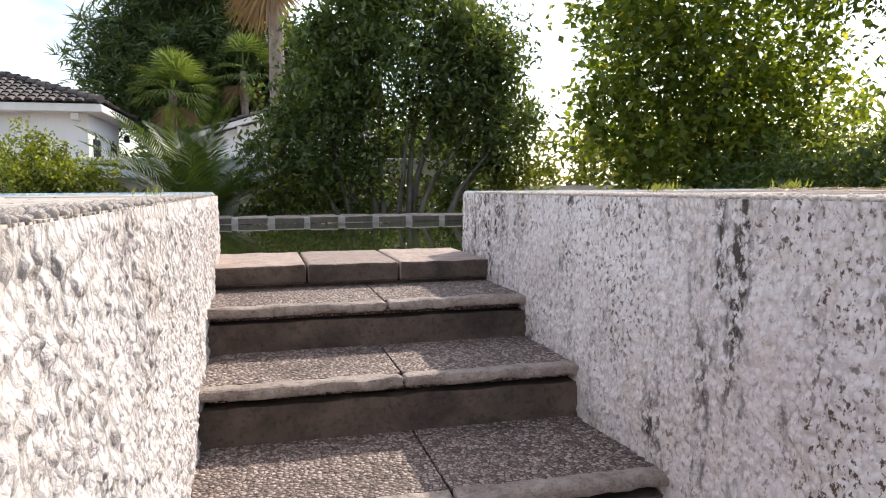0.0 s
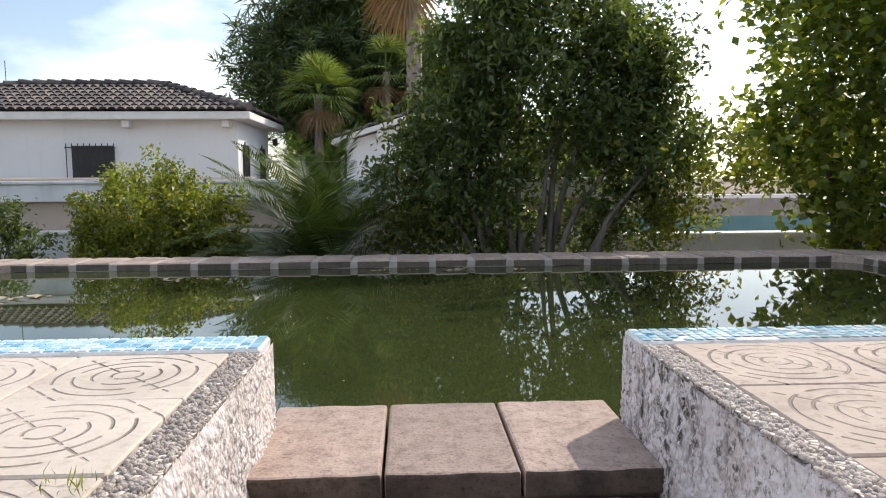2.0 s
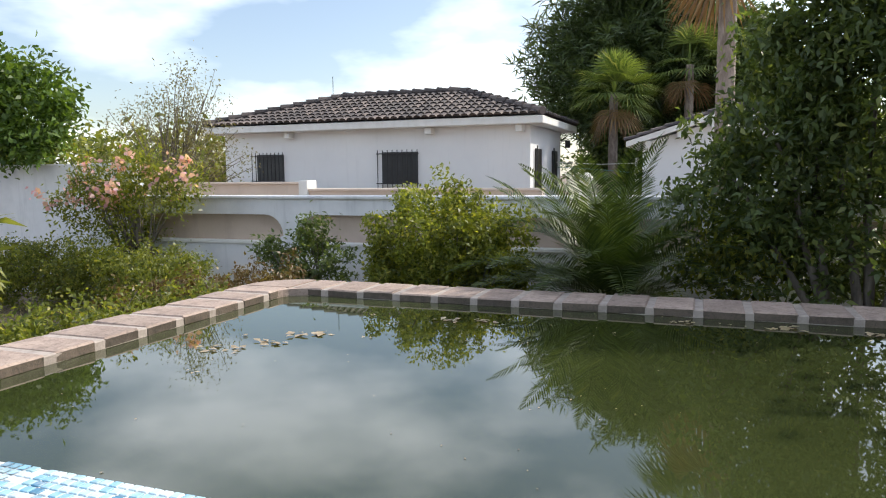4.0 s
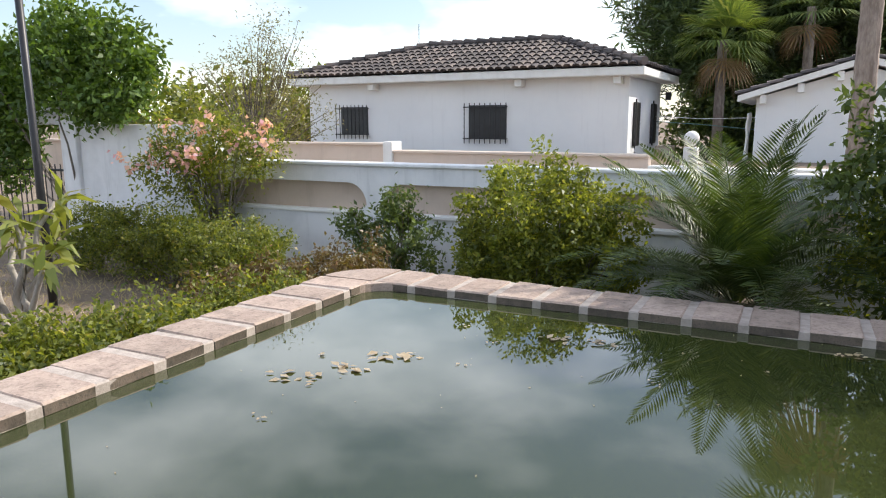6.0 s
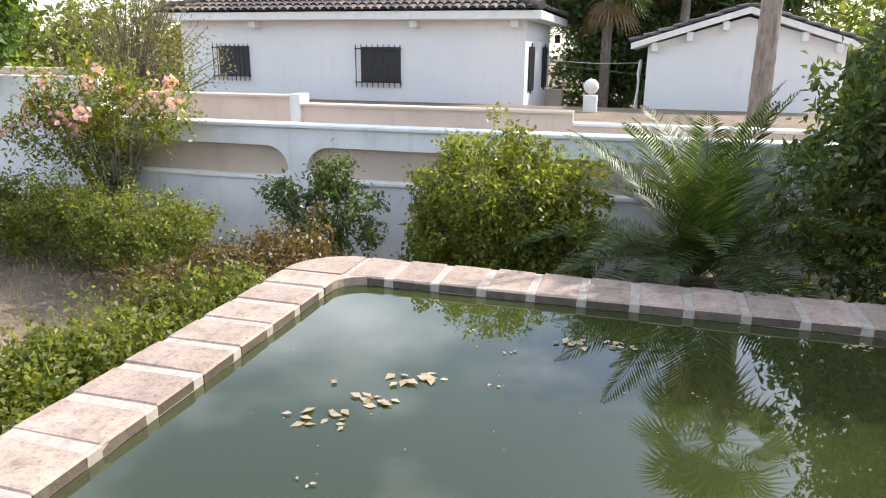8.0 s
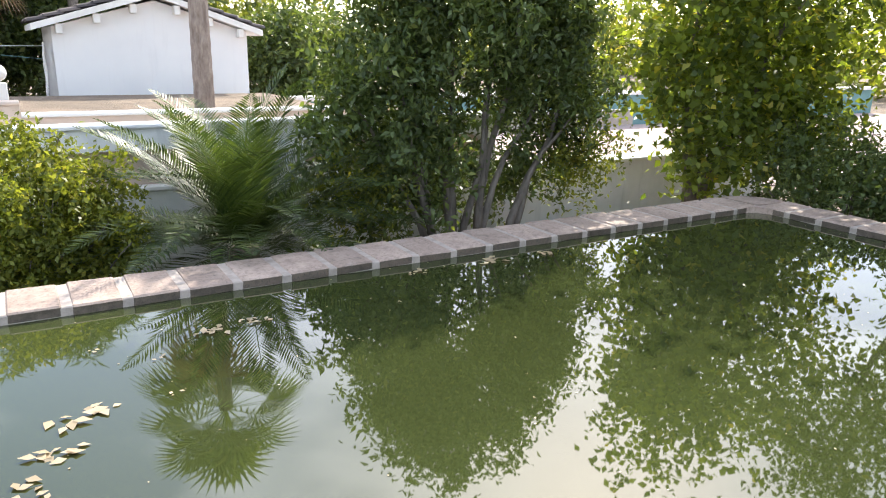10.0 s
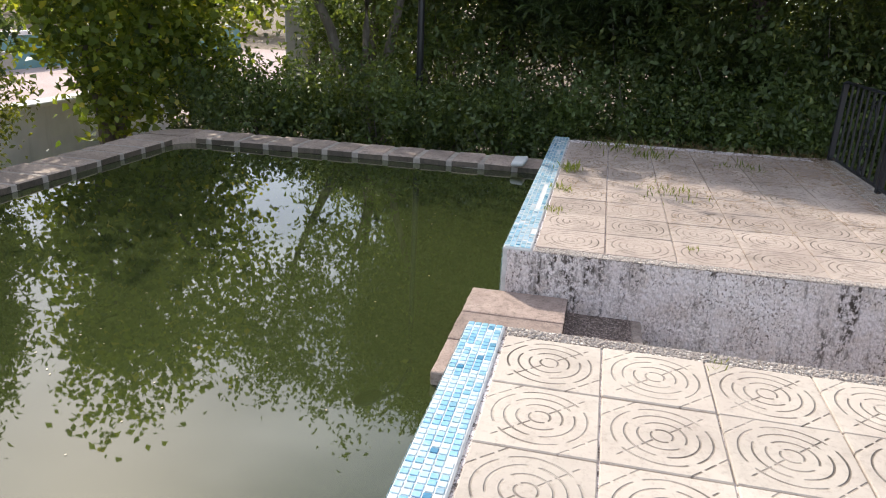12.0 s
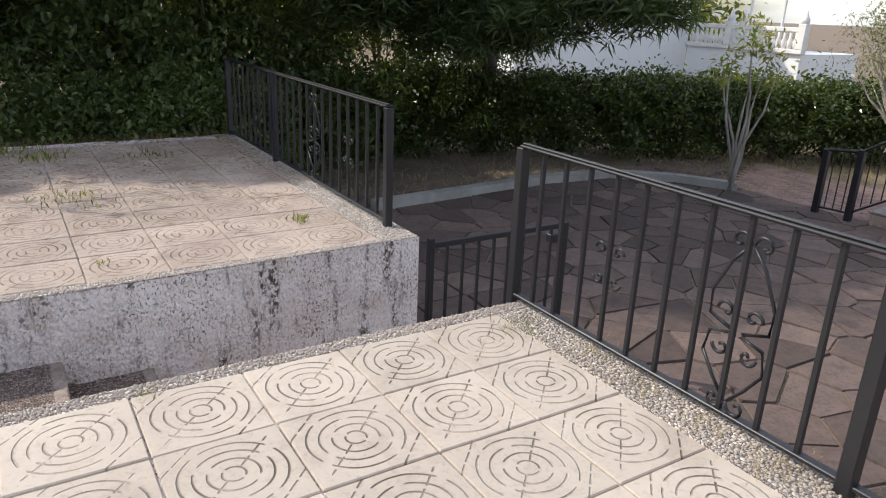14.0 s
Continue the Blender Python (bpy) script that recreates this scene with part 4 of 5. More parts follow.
# low hedges in the garden
for nm, bl, mt, lab in (("hedge", [(-9.6 + 0.55 * i, 9.1 + 0.05 * i - 0.02 * i * i, 0.56, 0.55, 0.50, 0.52) for i in range(8)], L_HEDGE, "clipped low hedge with sunlit yellowish top"),
                        ("hedge", [(-4.35 - 0.06 * i, 8.4 - 0.42 * i, 0.52, 0.46, 0.42, 0.44) for i in range(5)], L_HEDGERED, "low hedge with reddish dry leaves beside the pool"),
                        ("hedge", [(-4.15 - 0.07 * i, 6.9 - 0.42 * i, 0.52, 0.50, 0.40, 0.44) for i in range(6)], L_HEDGE, "low green hedge beside the pool edge"),
                        ("hedge", [(-4.55 - 0.35 * i, 5.4 - 0.30 * i, 0.42, 0.5, 0.5, 0.36) for i in range(4)], L_HEDGE, "low green hedge beside the pool edge")):
    b0 = bl[len(bl) // 2]
    shrub(nm, (b0[0], b0[1], 0), bl, lab, "hedge", mt, 1000 if mt is L_HEDGE else 560, 36, 0.055, 0.045, 0.55, stem_n=40, stem_r=0.01, group="garden hedges", inner=0.2)

# flowering climber on the wall
cl, cpts = shrub("flowering_shrub", (-7.75, 9.95, 0), [(-7.9, 9.8, 1.9, 0.85, 0.45, 0.55), (-7.1, 9.75, 1.75, 0.75, 0.4, 0.4), (-8.5, 9.8, 1.5, 0.6, 0.35, 0.5), (-7.8, 9.9, 1.1, 0.35, 0.3, 0.6)], "tall shrub with pink trumpet flowers trained on the wall", "shrub", L_BUSH, 260, 24, 0.10, 0.075, 0.4, stem_n=26, stem_r=0.025)
fl = cpts[rng.integers(0, len(cpts), 4000)]
fl = fl[(fl[:, 2] > 1.5)]
fl = fl[:30] + np.array([0, -0.30, 0.04])
fp = (fl[:, None, :] + rng.normal(size=(len(fl), 16, 3)) * 0.05).reshape(-1, 3)
leaves("blossoms", cl, L_FLOWER, fp, 0.075, 0.8, "pink blossoms")
bm = bmesh.new()
for k in range(7):
    tube(bm, [(0.03 * k - 0.1, 0.05, 0), (0.05 * math.sin(k) - 0.02, 0, 0.8), (0.12 * math.cos(k * 2) , -0.1, 1.5)], [0.06, 0.05, 0.02], 6)
part("woody_base", bm, M_BARK, cl, smooth=True)

# ivy over the garden gate
ivy = thing("ivy", (-11.5, 10.3, 2.2), "mass of bright ivy heaped over the gate lintel", "ivy")
ip = crown_points([(-10.6, 10.4, 3.0, 1.2, 0.6, 0.75), (-12.2, 10.4, 2.9, 1.3, 0.6, 0.8), (-11.2, 10.4, 3.5, 1.0, 0.5, 0.55), (-13.6, 10.4, 2.6, 1.2, 0.6, 0.9), (-10.2, 10.2, 2.5, 0.7, 0.3, 0.4), (-12.9, 10.3, 1.7, 0.5, 0.4, 0.7)], 620, 34, 0.13, 0.5)
leaves("foliage", ivy, L_IVY, ip, 0.11, 0.6)
for tip in ip[rng.integers(0, len(ip), 6)]:
    limbs("vine", ivy, M_BARK, (-11.4, 10.45, 0.2), [tuple(tip)], 0.03, 0.008, 0.2)
gg = thing("garden_gate", (-12.85, 10.3, 0), "tall black iron garden gate between white posts", "gate")
part("frame", tube(tube(bmesh.new(), [(-1.3, 0, 1.35), (1.3, 0, 1.35)], 0.022, 6), [(-1.3, 0, 0.2), (1.3, 0, 0.2)], 0.022, 6), M_IRON, gg)
for k in range(19):
    part("bar", tube(bmesh.new(), [(-1.3 + 0.144 * k, 0, 0.05), (-1.3 + 0.144 * k, 0, 1.45)], 0.011, 5), M_IRON, gg)
bal = thing("balustrade", (-13.5, 14.5, 0), "cream stone balustrade seen through the gate", "balustrade")
part("plinth", boxed(-3, -0.15, 0, 2.5, 0.15, 1.35), M_PEACH, bal)
part("rail", boxed(-3, -0.17, 1.95, 2.5, 0.17, 2.1, bevel=0.02), M_PEACH, bal)
bm_prof = [(0.0, 0.06), (0.12, 0.09), (0.25, 0.10), (0.4, 0.05), (0.6, 0.06)]
for k in range(16):
    part("baluster", tube(bmesh.new(), [(-2.8 + 0.33 * k, 0, 1.35 + z) for z, r in bm_prof], [r for z, r in bm_prof], 8), M_SILL, bal, smooth=True)

# dry shrub behind the lane wall
shrub("dry_shrub", (-11.0, 14.4, 1.0), [(-11.2, 14.4, 2.7, 1.7, 0.9, 1.1), (-10.4, 14.3, 3.3, 0.8, 0.6, 1.0), (-9.6, 14.2, 2.2, 0.8, 0.5, 0.7)], "half bare grey-green shrub behind the wall", "shrub", L_DRY, 330, 16, 0.16, 0.075, 0.35, stem_n=110, stem_r=0.022, inner=0.3)

# frangipani with thick pale branches
fr = thing("frangipani", (-6.6, 6.25, 0), "small frangipani tree with thick pale forked branches", "tree")
tips = [(-6.9, 6.0, 1.15), (-6.5, 6.2, 1.3), (-6.2, 6.35, 1.1), (-6.95, 6.5, 1.05), (-6.0, 6.1, 0.95), (-6.7, 5.9, 1.5), (-6.35, 6.5, 1.45), (-7.3, 6.2, 1.2)]
for tip in tips:
    limbs("branch", fr, M_BARKPALE, (-6.6, 6.25, 0), [tip], 0.05, 0.02, 0.2, 8)
fpts = np.concatenate([np.array(t) + rng.normal(size=(20, 3)) * 0.04 for t in tips])
leaves("foliage", fr, L_FRANG, fpts, 0.27, 0.26, up=0.8)

lp = thing("garden_lamp_post", (-8.2, 7.6, 0), "thin dark metal lamp post in the garden bed", "lamp post")
part("pole", tube(bmesh.new(), [(0, 0, 0), (-0.02, 0, 1.5), (-0.06, 0, 4.6)], [0.05, 0.045, 0.04], 10), M_IRON, lp, smooth=True)


# palms
def frond_mesh(length, droop, pinnae, width, mat_name):
    """An arched feather frond along +x."""
    vs, fs = [], []
    pts = []
    for i in range(13):
        s = i / 12
        pts.append(np.array([length * s * (1 - 0.15 * droop * s), 0, length * (0.55 * s - droop * s * s)]))
    for i in range(12):
        b = len(vs)
        r0, r1 = 0.012 * (1 - i / 13), 0.012 * (1 - (i + 1) / 13)
        vs += [pts[i] + (0, -r0, 0), pts[i] + (0, r0, 0), pts[i + 1] + (0, r1, 0), pts[i + 1] + (0, -r1, 0)]
        fs.append((b, b + 1, b + 2, b + 3))
    for k in range(pinnae):
        s = 0.12 + 0.88 * k / pinnae
        i = min(11, int(s * 12))
        p = pts[i] + (pts[i + 1] - pts[i]) * (s * 12 - i)
        fwd = pts[i + 1] - pts[i]
        fwd = fwd / np.linalg.norm(fwd)
        ln = width * math.sin(math.pi * min(0.97, 0.18 + 0.8 * s)) * rng.uniform(0.85, 1.1)
        for sd in (-1, 1):
            d = fwd * 0.75 + np.array([0, sd * 0.9, 0.28 + rng.uniform(-0.12, 0.12)])
            d = d / np.linalg.norm(d)
            w = fwd * 0.0115
            b = len(vs)
            m = p + d * ln * 0.5
            e = p + d * ln + np.array([0, 0, -0.1 * ln])
            vs += [p, m - w, e, m + w]
            fs.append((b, b + 1, b + 2, b + 3))
    return np_mesh("frond", vs, fs)


ph = thing("date_palm", (-0.75, 8.75, 0.1), "young feather palm with arching fronds beside the pool", "palm")
meshes = [frond_mesh(rng.uniform(1.5, 1.95), dr, 52, 0.36, "") for dr in (0.35, 0.55, 0.75, 0.95, 0.45)]
for k in range(70):
    a = 137.5 * k
    tilt = -62 + 74 * (k / 70)
    link("frond", meshes[k % 5], L_PALM, ph, at=pose(0, 0, 0.45, 0, tilt, a))
part("trunk", tube(bmesh.new(), [(0, 0, -0.1), (0, 0, 0.55)], [0.2, 0.14], 10), M_BARKPALM, ph)


def fan_palm(at, height, crown_r, label):
    p = thing("fan_palm", at, label, "palm", "fan palms")
    bm = bmesh.new()
    n = int(height / 0.14)
    tube(bm, [(0, 0, i * height / n) for i in range(n + 1)], [0.17 - 0.04 * i / n + (0.008 if i % 2 else 0) for i in range(n + 1)], 12)
    part("trunk", bm, M_BARKPALM, p)
    for kind, count, lo, hi, mt in (("fan", 46, -32, 85, L_FAN), ("dead_fan", 6, -80, -45, L_PALMOLD)):
        for q in range(count):
            vs, fs = [], []
            el, az = radians(rng.uniform(lo, hi)), rng.uniform(0, 2 * math.pi)
            stalk = crown_r * 0.5
            hub = np.array([math.cos(el) * math.cos(az), math.cos(el) * math.sin(az), math.sin(el)]) * stalk
            d0 = hub / np.linalg.norm(hub)
            sd = np.cross(d0, (0, 0, 1.0))
            sd /= np.linalg.norm(sd) + 1e-6
            vs += [sd * 0.015, -sd * 0.015, hub - sd * 0.01, hub + sd * 0.01]
            fs.append((0, 1, 2, 3))
            for b_i in range(17):
                th = radians(-85 + 170 * b_i / 16)
                d = d0 * math.cos(th) + sd * math.sin(th)
                ln = crown_r * 0.62 * (0.75 + 0.25 * math.cos(th))
                m, e = hub + d * ln * 0.55, hub + d * ln + np.array([0, 0, -0.22 * ln])
                w = np.cross(d, np.cross(d0, sd))
                w = w / (np.linalg.norm(w) + 1e-6) * 0.028
                b = len(vs)
                vs += [hub, m - w, e, m + w]
                fs.append((b, b + 1, b + 2, b + 3))
            link(kind, np_mesh(kind, vs, fs), mt, p, at=Matrix.Translation((0, 0, height)))
    return p


fan_palm((-2.75, 25.6, 0), 4.45, 1.55, "fan palm with green crown and orange dead leaves between the houses")
fan_palm((-0.47, 27.5, 0), 5.5, 1.55, "fan palm with green crown behind the annex")
fan_palm((0.40, 15.05, 1.15), 4.9, 1.6, "tall fan palm with rough trunk and hanging dead leaves")


# pines
def pine(at, height, blobs, label, clumps, per, size, clump_r=0.22, trunk_r=0.2, tips=14):
    t = thing("pine", at, label, "tree", "pines")
    limbs("trunk", t, M_BARKPINE, at, [(at[0] + 0.3, at[1], height * 0.85)], trunk_r, trunk_r * 0.4, 0.15, 9)
    pts = crown_points(blobs, clumps, 1, 0.02, 0.4)
    up = Vector((at[0], at[1], height * 0.45))
    limbs("boughs", t, M_BARKPINE, up, [tuple(x) for x in pts[rng.integers(0, len(pts), tips)]], 0.07, 0.012, 0.3)
    n = len(pts)
    d = unit(n * per)
    d[:, 2] = d[:, 2] * 0.6 + 0.1
    p = np.repeat(pts, per, axis=0) + d * clump_r * rng.uniform(0.1, 0.9, (n * per, 1))
    leaves("needles", t, L_PINE, p, size, 0.13, direction=d, spread=0.25)
    return t


pine((-3.0, 30.5, 0), 9.5, [(-3.2, 30.5, 6.8, 3.2, 2.5, 2.6), (-0.6, 30.2, 6.0, 3.2, 2.5, 2.6), (-4.2, 30, 5.2, 2.3, 2, 1.8), (1.5, 30, 4.6, 2.8, 2, 2.4), (-1.8, 30.5, 8.8, 2.6, 2, 1.8), (-2.6, 29.5, 3.6, 2.4, 1.5, 1.8)], "large dark pine behind the houses", 3000, 26, 0.50, 0.40, 0.3)
# pine above the right terrace, boughs hang over the path
pine((7.8, 0.6, 0), 7.5, [(7.4, 1.0, 4.3, 2.2, 2.2, 1.5), (6.9, -2.0, 3.6, 1.8, 2.0, 1.0), (7.4, 3.4, 4.2, 1.8, 1.6, 1.4), (7.8, -0.3, 5.8, 2.4, 3.0, 1.3), (7.6, -4.2, 3.0, 1.7, 1.6, 0.9), (7.0, -2.4, 2.6, 1.3, 1.5, 0.6), (6.7, 3.2, 4.3, 1.3, 1.5, 0.9)], "tall dark pine shading the terrace", 3300, 32, 0.22, 0.25, 0.20, 24)
pine((8.6, 4.0, 0), 8.0, [(8.4, 4.4, 4.5, 1.8, 2.0, 1.8), (8.0, 2.6, 3.0, 1.2, 1.5, 1.1), (6.7, 2.5, 4.2, 1.0, 0.9, 0.55)], "tall dark pine shading the terrace", 2400, 30, 0.23, 0.26, 0.16)

pine((7.9, -5.2, 0), 6.5, [(6.2, -5.0, 3.0, 1.6, 1.3, 0.6), (5.0, -5.0, 3.1, 1.0, 0.9, 0.42), (7.6, -5.6, 3.4, 1.5, 1.4, 0.9), (6.8, -3.6, 3.2, 1.3, 1.2, 0.7), (3.9, -4.6, 2.6, 0.75, 0.7, 0.3), (5.1, -4.3, 2.4, 1.0, 0.8, 0.38), (6.2, -3.7, 2.2, 1.0, 1.0, 0.45)], "dark pine with a long bough over the path", 1700, 32, 0.20, 0.24, 0.16, 20)
for hx, hy in ((-3.2, 28.5), (-1.0, 28.0), (4.5, 25.0), (6.5, 26.5)):
    shrub("background_bush", (hx, hy, 0), [(hx, hy, 1.5, 1.7, 1.0, 1.5), (hx + 0.6, hy, 2.4, 1.2, 0.9, 1.2)], "dark bush behind the houses", "bush", L_DARK, 220, 30, 0.25, 0.2, 0.5, group="background bushes", stem_n=10)

# dark hedge mass along the right side of the pool
for k, (hx, hy) in enumerate([(5.7, 0.2), (5.75, 1.9), (5.8, 3.6), (5.8, 5.3), (5.7, 7.0)]):
    shrub("tall_hedge", (hx, hy, 0), [(hx, hy, 0.75, 0.75, 1.1, 0.75), (hx + 0.5, hy + 0.3, 1.1, 0.8, 1.0, 0.65), (hx + 0.2, hy - 0.5, 1.0, 0.5, 0.6, 0.5)], "dense dark shaded hedge beside the pool", "hedge", L_DARK, 330, 34, 0.11, 0.075, 0.5, group="tall hedges", stem_n=20, inner=0.35)
for k, (hx, hy, hz) in enumerate([(7.6, 2.0, 1.3), (7.8, 4.6, 1.5), (7.6, -0.5, 1.2), (9.5, 6.5, 1.6), (9.8, 3.0, 2.6), (9.8, -0.5, 2.6), (10.6, -3.2, 2.3), (10.4, -5.8, 1.6), (10.2, 5.2, 3.4), (10.6, 1.4, 3.6), (11, -2.0, 3.6), (10.8, -4.6, 3.0), (7.4, -1.6, 0.9), (6.9, 0.6, 1.0)]):
    shrub("background_bush", (hx, hy, 0), [(hx, hy, hz, 0.9, 1.5, 1.2), (hx + 0.4, hy + 0.6, hz + 0.9, 0.8, 1.1, 0.9)], "dark overgrown bush in deep shade", "bush", L_DARK, 300, 30, 0.16, 0.11, 0.45, group="background bushes", stem_n=16, inner=0.35)

# mulberry with large translucent leaves at the far corner
mul = thing("mulberry_tree", (5.4, 8.9, 0), "mulberry tree with broad sunlit yellow-green leaves", "tree")
mb = [(5.5, 8.9, 2.6, 1.1, 1.1, 1.2), (4.8, 8.6, 3.3, 0.9, 0.9, 0.9), (6.5, 8.3, 3.2, 1.2, 1.1, 1.2), (5.6, 8.8, 4.3, 1.4, 1.2, 1.0), (4.6, 8.7, 2.2, 0.55, 0.6, 0.6), (7.4, 9.0, 2.4, 1.2, 1.0, 1.2), (6.2, 8.6, 1.5, 0.9, 0.7, 0.8), (5.3, 8.5, 1.3, 0.8, 0.6, 0.75), (7.0, 8.3, 1.3, 0.9, 0.6, 0.8), (4.75, 8.5, 1.65, 0.4, 0.4, 0.5)]
mp = crown_points(mb, 980, 18, 0.18, 0.3)
leaves("crown", mul, L_MULB, mp, 0.118, 0.72, up=0.5)
limbs("trunk", mul, M_BARK, (5.4, 8.9, 0), [(5.5, 8.9, 2.4), (4.8, 8.6, 3.3), (6.5, 8.3, 3.2), (5.6, 8.8, 4.2), (7.2, 8.9, 2.6)], 0.12, 0.02, 0.2, 8)

tall = thing("tree", (7.7, 6.1, 0), "tall dark broad-leaved tree rising over the hedge", "tree")
tp = crown_points([(7.5, 6.2, 3.6, 1.1, 1.3, 1.1), (7.3, 4.9, 4.4, 1.1, 1.2, 1.0), (7.4, 7.6, 4.8, 1.2, 1.2, 1.0), (8.2, 6.0, 5.4, 1.6, 1.8, 1.0)], 520, 30, 0.17, 0.35)
leaves("crown", tall, L_DARK, tp, 0.11, 0.5)
limbs("trunk", tall, M_BARK, (7.7, 6.1, 0), [(7.4, 6.2, 3.6), (7.3, 4.9, 4.4), (7.4, 7.6, 4.8), (8.2, 6.0, 5.4)], 0.12, 0.02, 0.25, 8)

pole = thing("street_lamp", (6.5, 4.9, 0), "thin dark street lamp pole with a leaf-shaped head among the hedge", "street lamp")
part("shaft", tube(bmesh.new(), [(0, 0, 0), (0, 0, 2.0), (0, 0.02, 4.6), (-0.05, 0.2, 4.95), (-0.1, 0.42, 5.08)], [0.045, 0.045, 0.036, 0.03, 0.025], 10), M_IRON, pole, smooth=True)
bm = bmesh.new()
bmesh.ops.create_uvsphere(bm, u_segments=14, v_segments=8, radius=1, matrix=pose(-0.16, 0.64, 5.10, 25, 20, 14) @ Matrix.Diagonal((0.15, 0.27, 0.08, 1)))
part("lamp_head", bm, M_IRON, pole, "flattened grey lamp head", smooth=True)
pil = thing("gate_pillar_lamp", (10.5, 8.3, 0), "stone gate pillar with a white lantern beyond the hedge", "pillar")
part("pillar", boxed(-0.25, -0.25, 0, 0.25, 0.25, 2.2, bevel=0.03), M_CEMENT, pil)
part("cap", boxed(-0.31, -0.31, 2.2, 0.31, 0.31, 2.28, bevel=0.02), M_CEMENT, pil)
part("lantern", boxed(-0.09, -0.09, 2.34, 0.09, 0.09, 2.58, bevel=0.02), M_SILL, pil, "white lantern")
part("lantern_cap", boxed(-0.11, -0.11, 2.585, 0.11, 0.11, 2.64, bevel=0.02), M_IRON, pil)
part("side_wall", boxed(0.26, -2.2, 0, 0.5, -0.26, 1.9), M_HOUSE, pil, "white wall beside the pillar")

wl = thing("washing_line", (-4.4, 24.5, 2.2), "thin washing line with pegs between the houses", "washing line")
part("cord", tube(bmesh.new(), [(0, 0, 0.05), (1.4, 0, -0.03), (2.9, 0, 0.0)], 0.01, 4), M_SILL, wl)
part("lower_cord", tube(bmesh.new(), [(0, 0.2, -0.1), (1.4, 0.2, -0.2), (2.9, 0.2, -0.35)], 0.01, 4), M_TEAL, wl)
tw = thing("hanging_cloth", (-1.62, 21.8, 0.95), "pale cloth hanging beside the annex corner", "cloth")
part("cloth", worn(cut_up(boxed(-0.05, -0.25, 0, 0.0, 0.3, 1.35, bevel=0.01), 2, 0, 1.35, 12), 0.05, 3), M_SILL, tw)

# ---- lower garden to the south ----
bm = bmesh.new()
kp = [(5.15, -1.6), (5.3, -3.2), (5.45, -4.6), (5.35, -5.8), (4.7, -6.6), (3.9, -7.05)]
for (ax, ay), (bx, by) in zip(kp, kp[1:]):
    d = Vector((bx - ax, by - ay, 0)).normalized()
    s = Vector((-d.y, d.x, 0)) * 0.08
    a, b = Vector((ax, ay, 0)), Vector((bx, by, 0))
    v = [bm.verts.new(p) for p in (a - s, a + s, b + s, b - s)]
    w = [bm.verts.new(p.co + Vector((0, 0, 0.13))) for p in v]
    bm.faces.new(w)
    for i in range(4):
        bm.faces.new((v[i], v[(i + 1) % 4], w[(i + 1) % 4], w[i]))
bmesh.ops.recalc_face_normals(bm, faces=bm.faces)
tagged(part("kerb", bm, M_CEMENT), "low grey cement kerb round the planting bed", "kerb", kind="structure")
path = thing("brick_path", (0, 0, 0), "path of pinkish paving bricks", "path", kind="structure")
pm = None
for i in range(14):
    for j in range(20):
        x, y = 1.3 + 0.21 * i + (0.105 if j % 2 else 0) + 0.10 * j * 0.5, -7.25 - 0.105 * j
        if i == 0 and j == 0:
            bm = boxed(-0.1, -0.05, -0.05, 0.1, 0.05, 0.0, bevel=0.006)
            pm = bpy.data.meshes.new("brick")
            bm.to_mesh(pm)
            bm.free()
        link("brick", pm, M_BRICKPATH, path, at=pose(x, y, 0.02, 0, 0, 0))

st = thing("house_steps", (1.35, -7.6, 0), "short flight of stone steps with black iron railing", "stairs")
for k in range(5):
    part("step", boxed(0.6 - 0.32 * k - 0.4, -0.9, 0, 0.6 - 0.32 * k, 0.5, 0.17 * (k + 1), bevel=0.015), M_COPING, st)
    part("tread", boxed(0.6 - 0.32 * k - 0.4, -0.92, 0.17 * (k + 1) + 0.001, 0.63 - 0.32 * k, 0.52, 0.17 * (k + 1) + 0.03, bevel=0.01), M_AGGW, st)
hr = thing("steps_railing", (2.62, -7.0, 0), "black iron stair railing beside the steps", "railing")
part("newel", boxed(-0.04, -0.04, 0, 0.04, 0.04, 0.88, bevel=0.006), M_IRON, hr)
part("second_post", boxed(-0.49, -0.04, 0, -0.41, 0.04, 0.95, bevel=0.006), M_IRON, hr)
part("handrail", tube(bmesh.new(), [(0, 0, 0.87), (-0.45, 0, 0.93), (-2.2, 0, 2.05)], 0.025, 6), M_IRON, hr)
part("low_rail", tube(bmesh.new(), [(0, 0, 0.1), (-0.45, 0, 0.12), (-2.2, 0, 1.25)], 0.015, 6), M_IRON, hr)
for k in range(1, 19):
    x = -0.115 * k
    zt = 0.88 if x > -0.45 else 0.93 + (-0.45 - x) * 0.64
    part("bar", tube(bmesh.new(), [(x, 0, zt - 0.78), (x, 0, zt)], 0.008, 5), M_IRON, hr)

for k, (hx, hy) in enumerate([(8.2, -2.2), (8.0, -4.0), (7.5, -5.8), (6.8, -7.6), (5.9, -9.3), (4.9, -11.0), (3.8, -12.6), (8.1, -3.1), (7.8, -4.9), (7.2, -6.7), (6.4, -8.4), (5.4, -10.1), (4.4, -11.8)]):
    shrub("garden_hedge", (hx, hy, 0), [(hx, hy, 0.7, 0.8, 1.15, 0.7), (hx + 0.1, hy + 0.2, 1.05, 0.6, 0.9, 0.42)], "broad-leaved green hedge with sunlit top", "hedge", L_HEDGEDEEP, 260, 34, 0.11, 0.085, 0.5, group="garden hedges south", stem_n=20, inner=0.4)

